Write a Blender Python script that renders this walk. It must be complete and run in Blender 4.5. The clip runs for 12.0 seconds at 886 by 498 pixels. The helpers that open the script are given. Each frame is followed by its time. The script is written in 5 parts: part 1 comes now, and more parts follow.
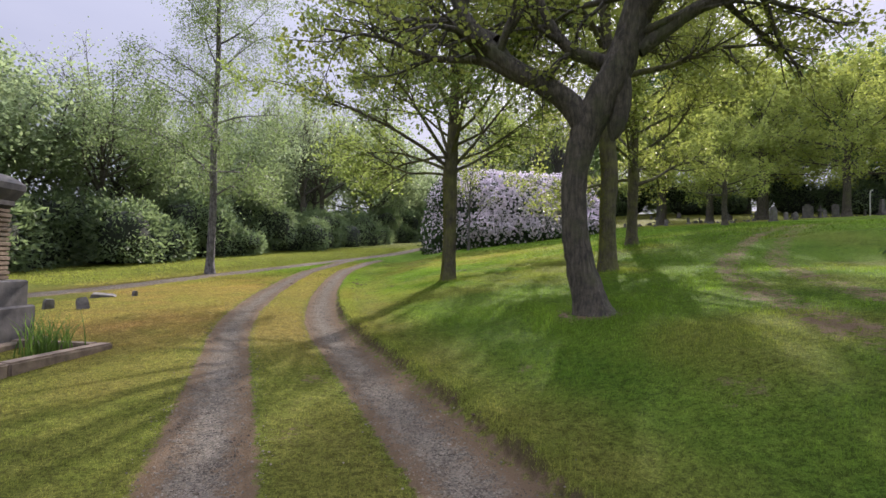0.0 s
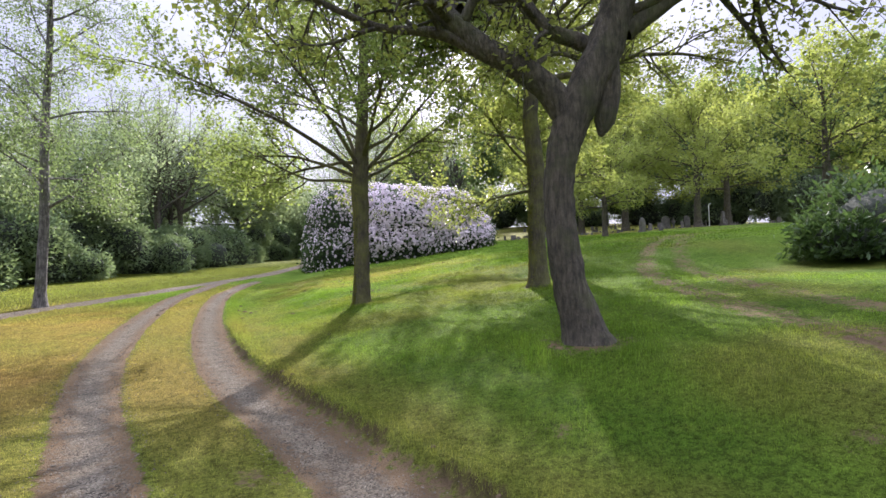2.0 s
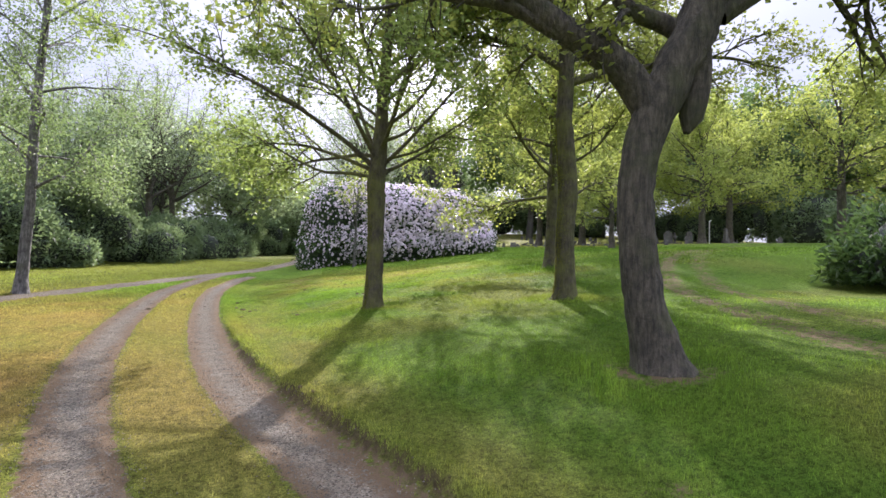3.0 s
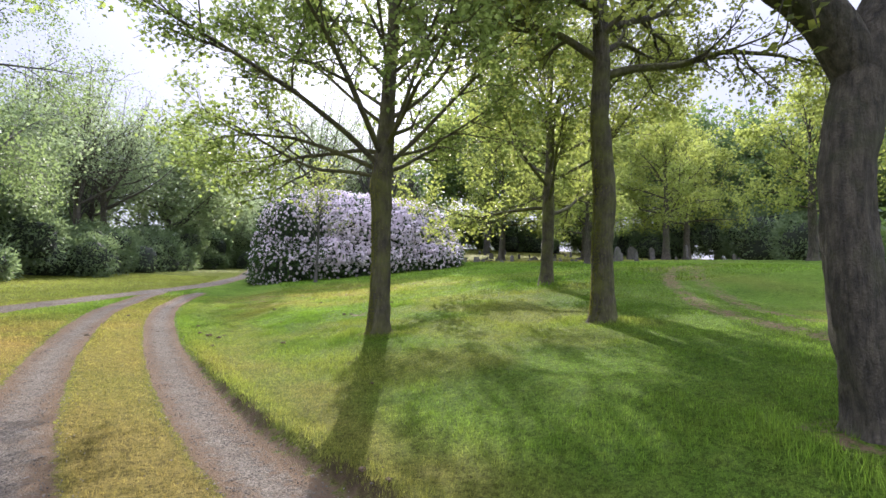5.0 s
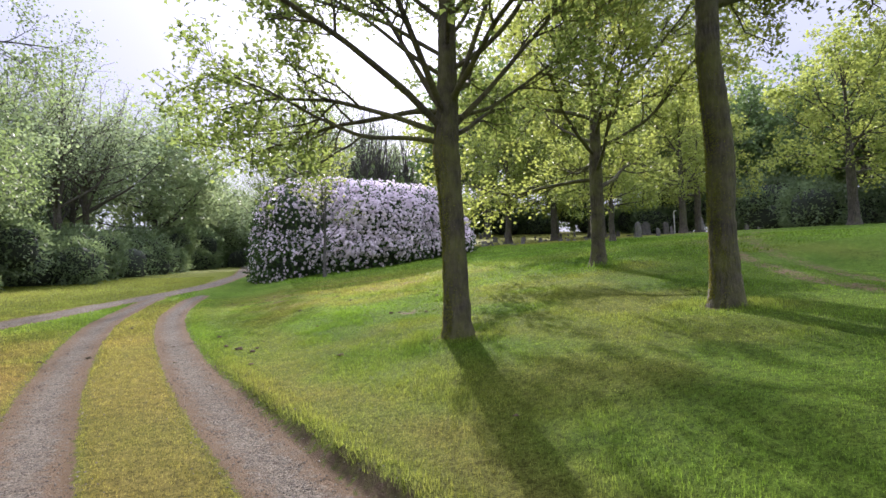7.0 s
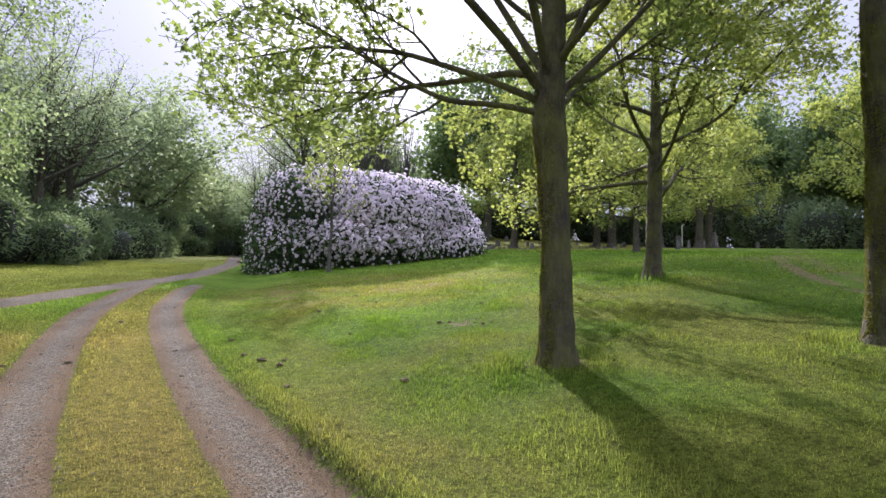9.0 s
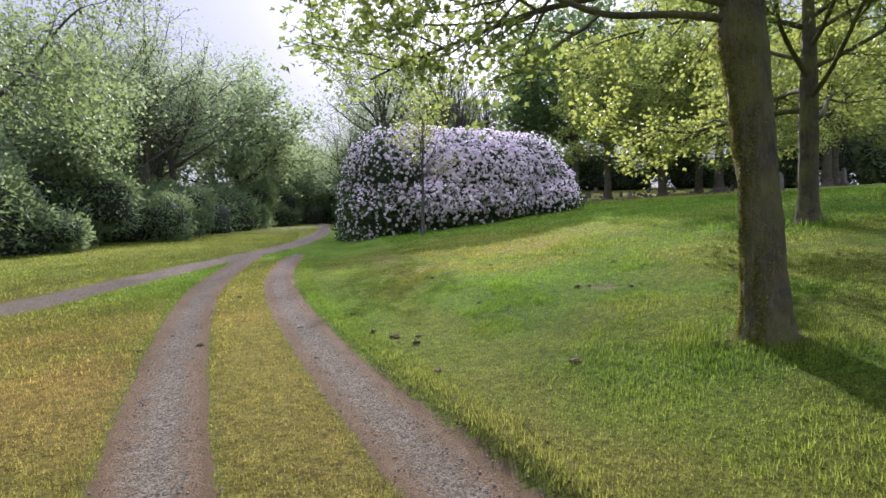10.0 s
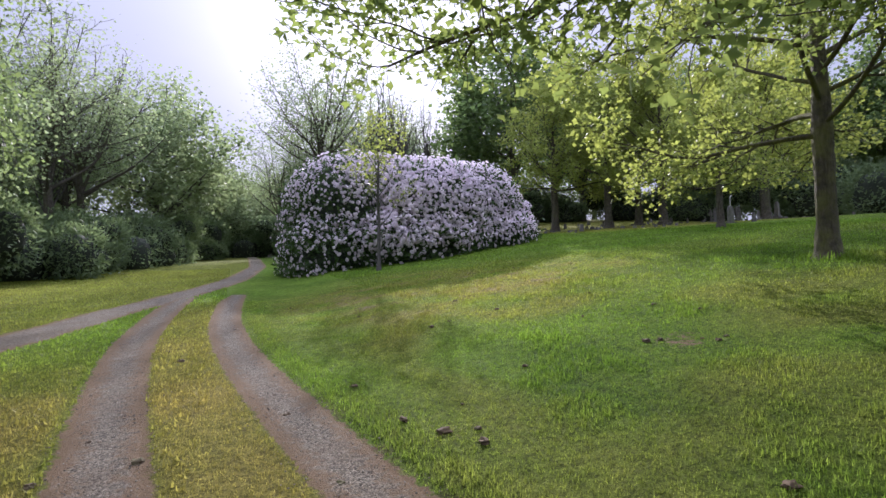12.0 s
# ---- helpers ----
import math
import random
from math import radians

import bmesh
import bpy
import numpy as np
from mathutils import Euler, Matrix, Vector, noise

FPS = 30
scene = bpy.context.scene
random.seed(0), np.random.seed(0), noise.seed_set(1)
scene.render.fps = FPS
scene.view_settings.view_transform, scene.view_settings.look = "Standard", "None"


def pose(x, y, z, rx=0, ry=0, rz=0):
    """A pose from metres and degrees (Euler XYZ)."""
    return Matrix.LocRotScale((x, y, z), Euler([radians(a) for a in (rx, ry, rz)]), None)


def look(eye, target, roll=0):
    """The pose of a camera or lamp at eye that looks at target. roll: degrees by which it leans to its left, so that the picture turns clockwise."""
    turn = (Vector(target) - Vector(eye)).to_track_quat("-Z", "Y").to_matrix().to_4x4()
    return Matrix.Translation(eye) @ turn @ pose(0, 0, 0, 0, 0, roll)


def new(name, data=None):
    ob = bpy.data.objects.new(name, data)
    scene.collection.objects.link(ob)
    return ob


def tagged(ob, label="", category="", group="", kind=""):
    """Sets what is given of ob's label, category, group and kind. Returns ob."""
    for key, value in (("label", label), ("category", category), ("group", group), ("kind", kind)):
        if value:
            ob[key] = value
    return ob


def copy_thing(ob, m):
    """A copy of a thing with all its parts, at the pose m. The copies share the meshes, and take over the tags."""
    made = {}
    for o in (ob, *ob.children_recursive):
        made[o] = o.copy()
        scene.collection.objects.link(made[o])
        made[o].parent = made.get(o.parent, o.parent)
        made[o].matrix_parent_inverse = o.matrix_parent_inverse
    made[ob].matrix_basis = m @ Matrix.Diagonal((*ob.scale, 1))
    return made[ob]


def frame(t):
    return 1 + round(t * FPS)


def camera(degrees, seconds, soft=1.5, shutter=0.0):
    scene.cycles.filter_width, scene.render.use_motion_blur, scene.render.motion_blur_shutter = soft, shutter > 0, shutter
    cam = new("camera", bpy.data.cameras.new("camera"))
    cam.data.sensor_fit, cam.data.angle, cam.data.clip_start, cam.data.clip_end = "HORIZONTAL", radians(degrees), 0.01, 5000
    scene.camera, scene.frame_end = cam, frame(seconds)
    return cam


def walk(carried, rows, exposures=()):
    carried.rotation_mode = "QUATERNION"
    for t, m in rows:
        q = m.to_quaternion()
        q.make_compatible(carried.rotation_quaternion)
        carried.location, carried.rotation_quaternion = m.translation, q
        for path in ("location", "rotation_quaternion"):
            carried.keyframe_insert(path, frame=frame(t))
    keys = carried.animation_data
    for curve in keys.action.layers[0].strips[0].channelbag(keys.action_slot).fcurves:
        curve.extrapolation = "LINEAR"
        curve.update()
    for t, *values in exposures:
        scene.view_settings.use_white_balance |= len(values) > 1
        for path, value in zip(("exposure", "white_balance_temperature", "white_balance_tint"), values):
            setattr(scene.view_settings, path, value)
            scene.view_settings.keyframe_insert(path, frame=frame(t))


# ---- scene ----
cam = camera(79.7, 12.0)
PATH = [
    (0, (0.175, 0.412, 1.44), (0.11, 2.41, 1.492), 1.1),
    (0.5, (-0.147, 0.752, 1.478), (-0.18, 2.752, 1.502), -1.8),
    (1, (-0.399, 1.007, 1.506), (-0.383, 3.007, 1.516), 0.1),
    (1.5, (-0.668, 1.488, 1.529), (-0.399, 3.467, 1.632), 1.6),
    (2, (-0.794, 2.034, 1.524), (-0.373, 3.986, 1.634), -0.9),
    (2.5, (-0.976, 2.532, 1.553), (-0.547, 4.481, 1.676), 0.1),
    (2.7, (-1.074, 2.693, 1.559), (-0.64, 4.642, 1.678), 1.3),
    (4.3, (-1.747, 4.283, 1.598), (-1.161, 6.189, 1.753), 1.6),
    (4.5, (-1.829, 4.45, 1.6), (-1.172, 6.333, 1.753), 0.9),
    (5, (-2.05, 4.905, 1.611), (-1.393, 6.785, 1.797), 2.0),
    (5.5, (-2.271, 5.352, 1.631), (-1.604, 7.227, 1.826), 2.4),
    (6, (-2.509, 5.743, 1.604), (-1.826, 7.613, 1.796), -0.3),
    (6.5, (-2.609, 6.375, 1.641), (-1.938, 8.252, 1.806), 0.6),
    (6.7, (-2.674, 6.644, 1.654), (-1.981, 8.515, 1.793), -0.9),
    (8.3, (-2.964, 8.264, 1.75), (-2.195, 10.103, 1.913), -0.2),
    (8.5, (-3.023, 8.468, 1.754), (-2.26, 10.309, 1.924), 1.4),
    (9, (-3.276, 8.938, 1.745), (-2.524, 10.786, 1.887), 2.1),
    (9.5, (-3.515, 9.476, 1.728), (-2.838, 11.357, 1.802), -0.6),
    (10, (-3.671, 9.995, 1.787), (-3.195, 11.938, 1.77), -0.7),
    (10.5, (-3.858, 10.336, 1.867), (-3.226, 12.232, 1.928), 0.8),
    (11, (-3.879, 10.919, 1.915), (-2.987, 12.705, 2.018), 0.4),
    (11.5, (-4.116, 11.503, 1.941), (-3.306, 13.327, 2.077), 1.0),
    (12, (-4.254, 12.048, 1.935), (-3.524, 13.908, 2.035), -1.3),
]
walk(cam, [(t, look(eye, target, roll)) for t, eye, target, roll in PATH],
     exposures=((0, 0.72, 5950, 23), (1.6, 1.08, 5850, 23), (5, 1.2, 5700, 23), (6.5, 1.06, 5750, 24), (10, 0.84, 5650, 25), (12, 0.66, 5550, 26)))

# ---- world, sun, exposure ----
SUN_AZ, SUN_EL = 14.5, 27.2
world = bpy.data.worlds.new("sky")
scene.world = world
world.use_nodes = True
wn, wl = world.node_tree.nodes, world.node_tree.links
sky = wn.new("ShaderNodeTexSky")
sky.sky_type, sky.sun_disc = "NISHITA", False
sky.sun_elevation, sky.sun_rotation = radians(SUN_EL), radians(SUN_AZ)
sky.air_density, sky.dust_density, sky.ozone_density = 1.0, 2.5, 1.0
wcoord, wmap = wn.new("ShaderNodeTexCoord"), wn.new("ShaderNodeMapping")
wmap.inputs["Scale"].default_value = (1.0, 1.0, 2.6)
wnoise, wramp, wmix = wn.new("ShaderNodeTexNoise"), wn.new("ShaderNodeValToRGB"), wn.new("ShaderNodeMix")
wnoise.inputs["Scale"].default_value, wnoise.inputs["Detail"].default_value = 2.2, 7.0
wramp.color_ramp.elements[0].position, wramp.color_ramp.elements[1].position = 0.36, 0.66
wramp.color_ramp.elements[0].color, wramp.color_ramp.elements[1].color = (0.90, 0.90, 0.90, 1), (0.97, 0.97, 0.97, 1)
wmix.data_type = "RGBA"
wcloud = wn.new("ShaderNodeMix")
wcloud.data_type = "RGBA"
wcloud.inputs[6].default_value, wcloud.inputs[7].default_value = (2.1, 2.2, 2.6, 1), (3.6, 3.68, 3.95, 1)
wl.new(wnoise.outputs["Fac"], wcloud.inputs[0])
wsep, wsq, wadd, wscale = wn.new("ShaderNodeSeparateXYZ"), wn.new("ShaderNodeMath"), wn.new("ShaderNodeMath"), wn.new("ShaderNodeVectorMath")
wsq.operation, wadd.operation, wscale.operation = "POWER", "MULTIPLY_ADD", "SCALE"
wl.new(wcoord.outputs["Generated"], wsep.inputs[0])
wl.new(wsep.outputs["Z"], wsq.inputs[0])
wsq.inputs[1].default_value = 4.0
wl.new(wsq.outputs[0], wadd.inputs[0])
wadd.inputs[1].default_value = 7.0
# the veiled sun brightens the thin cloud around it
wdot, wglow, wbright = wn.new("ShaderNodeVectorMath"), wn.new("ShaderNodeMath"), wn.new("ShaderNodeMath")
wdot.operation, wglow.operation, wbright.operation = "DOT_PRODUCT", "POWER", "MULTIPLY_ADD"
wdot.inputs[1].default_value = (math.sin(radians(SUN_AZ)) * math.cos(radians(SUN_EL)), math.cos(radians(SUN_AZ)) * math.cos(radians(SUN_EL)), math.sin(radians(SUN_EL)))
wl.new(wcoord.outputs["Generated"], wdot.inputs[0])
wl.new(wdot.outputs["Value"], wglow.inputs[0])
wglow.inputs[1].default_value = 45.0
wl.new(wglow.outputs[0], wbright.inputs[0])
wbright.inputs[1].default_value, wbright.inputs[2].default_value = 1.6, 1.0
wl.new(wbright.outputs[0], wadd.inputs[2])
wl.new(wcloud.outputs[2], wscale.inputs[0])
wl.new(wadd.outputs[0], wscale.inputs["Scale"])
wl.new(wscale.outputs[0], wmix.inputs[7])
wl.new(wcoord.outputs["Generated"], wmap.inputs["Vector"])
wl.new(wmap.outputs["Vector"], wnoise.inputs["Vector"])
wl.new(wnoise.outputs["Fac"], wramp.inputs["Fac"])
wl.new(wramp.outputs["Color"], wmix.inputs[0])
wl.new(sky.outputs["Color"], wmix.inputs[6])
wl.new(wmix.outputs[2], wn["Background"].inputs["Color"])
wn["Background"].inputs["Strength"].default_value = 0.12

sun = new("sun", bpy.data.lights.new("sun", "SUN"))
sun.data.energy, sun.data.angle, sun.data.color = 5.2, radians(0.6), (1.0, 0.90, 0.74)
sa, se = radians(SUN_AZ), radians(SUN_EL)
sun.matrix_world = look((math.sin(sa) * 60 * math.cos(se), math.cos(sa) * 60 * math.cos(se), 60 * math.sin(se)), (0, 0, 0))

# ---- materials ----


def material(name):
    m = bpy.data.materials.new(name)
    m.use_nodes = True
    n = m.node_tree.nodes
    return m, n, m.node_tree.links, n["Principled BSDF"]


def noise_node(n, l, scale, detail=4.0, vec=None, rough=0.6):
    t = n.new("ShaderNodeTexNoise")
    t.inputs["Scale"].default_value, t.inputs["Detail"].default_value, t.inputs["Roughness"].default_value = scale, detail, rough
    if vec:
        l.new(vec, t.inputs["Vector"])
    return t.outputs["Fac"]


def ramp(n, l, fac, lo, hi, a=0.0, b=1.0):
    r = n.new("ShaderNodeMapRange")
    r.inputs[1].default_value, r.inputs[2].default_value, r.inputs[3].default_value, r.inputs[4].default_value = lo, hi, a, b
    l.new(fac, r.inputs[0])
    return r.outputs[0]


def mix(n, l, fac, a, b, mode="MIX"):
    x = n.new("ShaderNodeMix")
    x.data_type, x.blend_type = "RGBA", mode
    for sock, v in ((x.inputs[0], fac), (x.inputs[6], a), (x.inputs[7], b)):
        if isinstance(v, (int, float)):
            sock.default_value = v
        elif isinstance(v, tuple):
            sock.default_value = (*v, 1)
        else:
            l.new(v, sock)
    return x.outputs[2]


def bump(n, l, bsdf, height, strength, distance):
    b = n.new("ShaderNodeBump")
    b.inputs["Strength"].default_value, b.inputs["Distance"].default_value = strength, distance
    l.new(height, b.inputs["Height"])
    l.new(b.outputs[0], bsdf.inputs["Normal"])


def attribute(n, name):
    a = n.new("ShaderNodeAttribute")
    a.attribute_name = name
    return a.outputs["Fac"]


def position(n):
    return n.new("ShaderNodeNewGeometry").outputs["Position"]


def leaf_material(name, dark, light, glow, gloss=0.45, through_light=0.55):
    m, n, l, bsdf = material(name)
    rnd = n.new("ShaderNodeNewGeometry").outputs["Random Per Island"]
    big = ramp(n, l, noise_node(n, l, 0.7, 3.0, position(n)), 0.35, 0.65)
    col = mix(n, l, rnd, dark, light)
    col = mix(n, l, ramp(n, l, big, 0, 1, 0.0, 0.45), col, light)
    l.new(col, bsdf.inputs["Base Color"])
    bsdf.inputs["Roughness"].default_value = gloss
    bsdf.inputs["Specular IOR Level"].default_value = 0.14
    tr = n.new("ShaderNodeBsdfTranslucent")
    l.new(mix(n, l, rnd, glow, tuple(min(1.0, c * 1.25) for c in glow)), tr.inputs["Color"])
    sh = n.new("ShaderNodeMixShader")
    sh.inputs[0].default_value = through_light
    l.new(bsdf.outputs[0], sh.inputs[1])
    l.new(tr.outputs[0], sh.inputs[2])
    l.new(sh.outputs[0], n["Material Output"].inputs["Surface"])
    return m


def bark_material(name, dark, light, moss, moss_amount=0.5, scale=1.0):
    m, n, l, bsdf = material(name)
    pos = position(n)
    mp = n.new("ShaderNodeMapping")
    mp.inputs["Scale"].default_value = (9 * scale, 9 * scale, 1.6 * scale)
    l.new(pos, mp.inputs["Vector"])
    ridges = noise_node(n, l, 3.0, 6.0, mp.outputs[0], 0.65)
    fine = noise_node(n, l, 60.0, 3.0, pos)
    col = mix(n, l, ramp(n, l, ridges, 0.35, 0.68), dark, light)
    col = mix(n, l, ramp(n, l, fine, 0.3, 0.8, 0, 0.35), col, dark)
    patch = noise_node(n, l, 2.6, 5.0, pos)
    blotch = noise_node(n, l, 7.0, 6.0, pos, 0.7)
    col = mix(n, l, ramp(n, l, blotch, 0.45, 0.62, 0, 0.6), col, tuple(0.55 * c for c in dark))
    col = mix(n, l, ramp(n, l, patch, 0.62 - 0.25 * moss_amount, 0.72, 0, 0.75), col, moss)
    l.new(col, bsdf.inputs["Base Color"])
    bsdf.inputs["Roughness"].default_value = 0.9
    add = n.new("ShaderNodeMath")
    add.operation = "MULTIPLY_ADD"
    l.new(fine, add.inputs[0])
    add.inputs[1].default_value = 0.3
    l.new(ridges, add.inputs[2])
    bump(n, l, bsdf, add.outputs[0], 1.0, 0.06)
    return m


def grass_colours(n, l):
    """Green lawn to straw by the dry attribute, with patches at two scales."""
    pos = position(n)
    big = noise_node(n, l, 0.55, 4.0, pos)
    small = noise_node(n, l, 6.0, 4.0, pos)
    green = mix(n, l, ramp(n, l, big, 0.35, 0.65), (0.082, 0.180, 0.014), (0.142, 0.262, 0.022))
    green = mix(n, l, ramp(n, l, small, 0.45, 0.75, 0, 0.5), green, (0.19, 0.29, 0.03))
    straw = mix(n, l, ramp(n, l, small, 0.3, 0.7), (0.32, 0.21, 0.055), (0.44, 0.295, 0.095))
    col = mix(n, l, attribute(n, "dry"), green, straw)
    tuft = ramp(n, l, noise_node(n, l, 13.0, 3.0, pos), 0.36, 0.58, 0.76, 1.1)
    shade = n.new("ShaderNodeHueSaturation")
    l.new(tuft, shade.inputs["Value"])
    l.new(col, shade.inputs["Color"])
    return shade.outputs[0], pos


def soil_colour(n, l, fine, tuft):
    soil = mix(n, l, fine, (0.10, 0.070, 0.040), (0.29, 0.205, 0.12))
    return mix(n, l, ramp(n, l, tuft, 0.4, 0.7, 0, 0.5), soil, (0.17, 0.125, 0.08))


def ground_material():
    m, n, l, bsdf = material("meadow_soil")
    col, pos = grass_colours(n, l)
    fine = noise_node(n, l, 70.0, 6.0, pos, 0.8)
    tuft = noise_node(n, l, 11.0, 5.0, pos, 0.7)
    # shade down between blades and tufts, painted as dimmed grass colour
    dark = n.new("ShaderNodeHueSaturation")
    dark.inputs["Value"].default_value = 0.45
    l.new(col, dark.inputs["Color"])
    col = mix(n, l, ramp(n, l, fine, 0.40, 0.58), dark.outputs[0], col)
    gap_shade = noise_node(n, l, 28.0, 4.0, pos, 0.7)
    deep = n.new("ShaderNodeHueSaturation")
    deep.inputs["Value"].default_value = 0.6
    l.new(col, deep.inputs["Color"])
    col = mix(n, l, ramp(n, l, gap_shade, 0.44, 0.52), deep.outputs[0], col)
    soil = soil_colour(n, l, fine, tuft)
    bare = n.new("ShaderNodeMath")
    bare.operation = "MULTIPLY_ADD"
    l.new(ramp(n, l, tuft, 0.3, 0.7, -0.35, 0.35), bare.inputs[0])
    bare.inputs[1].default_value = 1.0
    l.new(attribute(n, "bare"), bare.inputs[2])
    col = mix(n, l, ramp(n, l, bare.outputs[0], 0.38, 0.68), col, soil)
    # earth of the turf edge, with the undercut's shadow painted into its colour
    col = mix(n, l, ramp(n, l, attribute(n, "undercut_shade"), 0.2, 0.8, 0, 0.8), col, mix(n, l, fine, (0.04, 0.03, 0.017), (0.12, 0.085, 0.048)))
    l.new(col, bsdf.inputs["Base Color"])
    bsdf.inputs["Roughness"].default_value = 0.95
    bsdf.inputs["Specular IOR Level"].default_value = 0.06
    add = n.new("ShaderNodeMath")
    add.operation = "ADD"
    l.new(fine, add.inputs[0])
    l.new(tuft, add.inputs[1])
    bump(n, l, bsdf, add.outputs[0], 1.0, 0.05)
    return m


def blade_material():
    m, n, l, bsdf = material("grass_blades")
    col, pos = grass_colours(n, l)
    rnd = n.new("ShaderNodeNewGeometry").outputs["Random Per Island"]
    hsv = n.new("ShaderNodeHueSaturation")
    l.new(ramp(n, l, rnd, 0, 1, 0.62, 1.35), hsv.inputs["Value"])
    l.new(col, hsv.inputs["Color"])
    l.new(hsv.outputs[0], bsdf.inputs["Base Color"])
    bsdf.inputs["Roughness"].default_value = 0.55
    bsdf.inputs["Specular IOR Level"].default_value = 0.06
    tr, sh = n.new("ShaderNodeBsdfTranslucent"), n.new("ShaderNodeMixShader")
    bright = n.new("ShaderNodeHueSaturation")
    bright.inputs["Value"].default_value = 1.3
    l.new(hsv.outputs[0], bright.inputs["Color"])
    l.new(bright.outputs[0], tr.inputs["Color"])
    sh.inputs[0].default_value = 0.5
    l.new(bsdf.outputs[0], sh.inputs[1])
    l.new(tr.outputs[0], sh.inputs[2])
    l.new(sh.outputs[0], n["Material Output"].inputs["Surface"])
    return m


def gravel_material():
    m, n, l, bsdf = material("track_gravel")
    pos = position(n)
    v = n.new("ShaderNodeTexVoronoi")
    v.inputs["Scale"].default_value = 75.0
    l.new(pos, v.inputs["Vector"])
    big = noise_node(n, l, 2.2, 7.0, pos, 0.7)
    fine = noise_node(n, l, 150.0, 3.0, pos)
    col = mix(n, l, v.outputs["Color"], (0.014, 0.012, 0.009), (0.38, 0.335, 0.25))
    col = mix(n, l, ramp(n, l, big, 0.42, 0.64, 0, 0.45), col, mix(n, l, fine, (0.05, 0.037, 0.025), (0.25, 0.185, 0.12)))
    col = mix(n, l, ramp(n, l, fine, 0.3, 0.7, 0, 0.12), col, (0.085, 0.076, 0.06))
    tuft = noise_node(n, l, 11.0, 5.0, pos, 0.7)
    soil = soil_colour(n, l, noise_node(n, l, 70.0, 6.0, pos, 0.8), tuft)
    edge = n.new("ShaderNodeMath")
    edge.operation = "ADD"
    l.new(ramp(n, l, tuft, 0.3, 0.7, -0.45, 0.45), edge.inputs[0])
    l.new(attribute(n, "margin"), edge.inputs[1])
    col = mix(n, l, ramp(n, l, edge.outputs[0], 0.25, 0.75), col, soil)
    l.new(col, bsdf.inputs["Base Color"])
    bsdf.inputs["Roughness"].default_value = 0.95
    bsdf.inputs["Specular IOR Level"].default_value = 0.1
    inv = n.new("ShaderNodeMath")
    inv.operation = "SUBTRACT"
    l.new(fine, inv.inputs[0])
    l.new(v.outputs["Distance"], inv.inputs[1])
    bump(n, l, bsdf, inv.outputs[0], 1.0, 0.03)
    return m


def stone_material(name, a, b, moss=(0.12, 0.12, 0.06), lichen=0.5):
    m, n, l, bsdf = material(name)
    pos = position(n)
    col = mix(n, l, ramp(n, l, noise_node(n, l, 5.0, 6.0, pos), 0.35, 0.65), a, b)
    col = mix(n, l, ramp(n, l, noise_node(n, l, 90.0, 3.0, pos), 0.35, 0.75, 0, 0.5), col, a)
    col = mix(n, l, ramp(n, l, noise_node(n, l, 3.1, 6.0, pos), 0.5, 0.7, 0, lichen), col, moss)
    l.new(col, bsdf.inputs["Base Color"])
    bsdf.inputs["Roughness"].default_value = 0.92
    bsdf.inputs["Specular IOR Level"].default_value = 0.2
    bump(n, l, bsdf, noise_node(n, l, 40.0, 5.0, pos), 0.5, 0.01)
    return m


M_GROUND, M_BLADE, M_GRAVEL = ground_material(), blade_material(), gravel_material()
M_PEBBLE = stone_material("pebbles", (0.065, 0.056, 0.042), (0.33, 0.29, 0.22), (0.17, 0.13, 0.08), 0.5)
M_BARK_OAK = bark_material("oak_bark", (0.040, 0.034, 0.024), (0.17, 0.145, 0.10), (0.085, 0.095, 0.035), 0.5)
M_BARK_MAPLE = bark_material("mossy_maple_bark", (0.045, 0.037, 0.026), (0.15, 0.125, 0.085), (0.17, 0.175, 0.035), 1.0)
M_BARK_FAR = bark_material("grey_bark", (0.06, 0.054, 0.046), (0.15, 0.135, 0.115), (0.08, 0.09, 0.045), 0.4)
M_BARK_BIRCH = bark_material("birch_bark", (0.06, 0.055, 0.05), (0.30, 0.28, 0.26), (0.10, 0.11, 0.06), 0.4)
M_LEAF_MAPLE = leaf_material("maple_leaves", (0.075, 0.12, 0.032), (0.145, 0.19, 0.055), (0.25, 0.32, 0.075))
M_LEAF_OAK = leaf_material("young_oak_leaves", (0.085, 0.11, 0.03), (0.16, 0.17, 0.05), (0.30, 0.34, 0.06), 0.5, 0.5)
M_LEAF_BIRCH = leaf_material("birch_leaves", (0.065, 0.10, 0.038), (0.125, 0.165, 0.065), (0.19, 0.26, 0.085))
# woodland leaves paler and greyer than leaf green: distant haze put into their colour
M_LEAF_WOOD = leaf_material("woodland_leaves", (0.105, 0.145, 0.072), (0.18, 0.22, 0.11), (0.31, 0.39, 0.18), 0.5, 0.5)
M_LEAF_DARK = leaf_material("evergreen_leaves", (0.025, 0.05, 0.018), (0.055, 0.09, 0.03), (0.09, 0.15, 0.035), 0.35, 0.35)
M_LEAF_UNDER = leaf_material("thicket_leaves", (0.065, 0.10, 0.052), (0.13, 0.17, 0.088), (0.22, 0.30, 0.12), 0.5, 0.45)
M_LEAF_LIME = leaf_material("fresh_lime_leaves", (0.105, 0.15, 0.038), (0.19, 0.235, 0.06), (0.34, 0.39, 0.08))
M_LEAF_DEEP = leaf_material("deep_green_leaves", (0.055, 0.09, 0.038), (0.105, 0.15, 0.06), (0.17, 0.25, 0.075), 0.5, 0.45)
M_FLOWER = leaf_material("lilac_petals", (0.58, 0.49, 0.55), (0.82, 0.74, 0.78), (0.78, 0.68, 0.73), 0.6, 0.4)
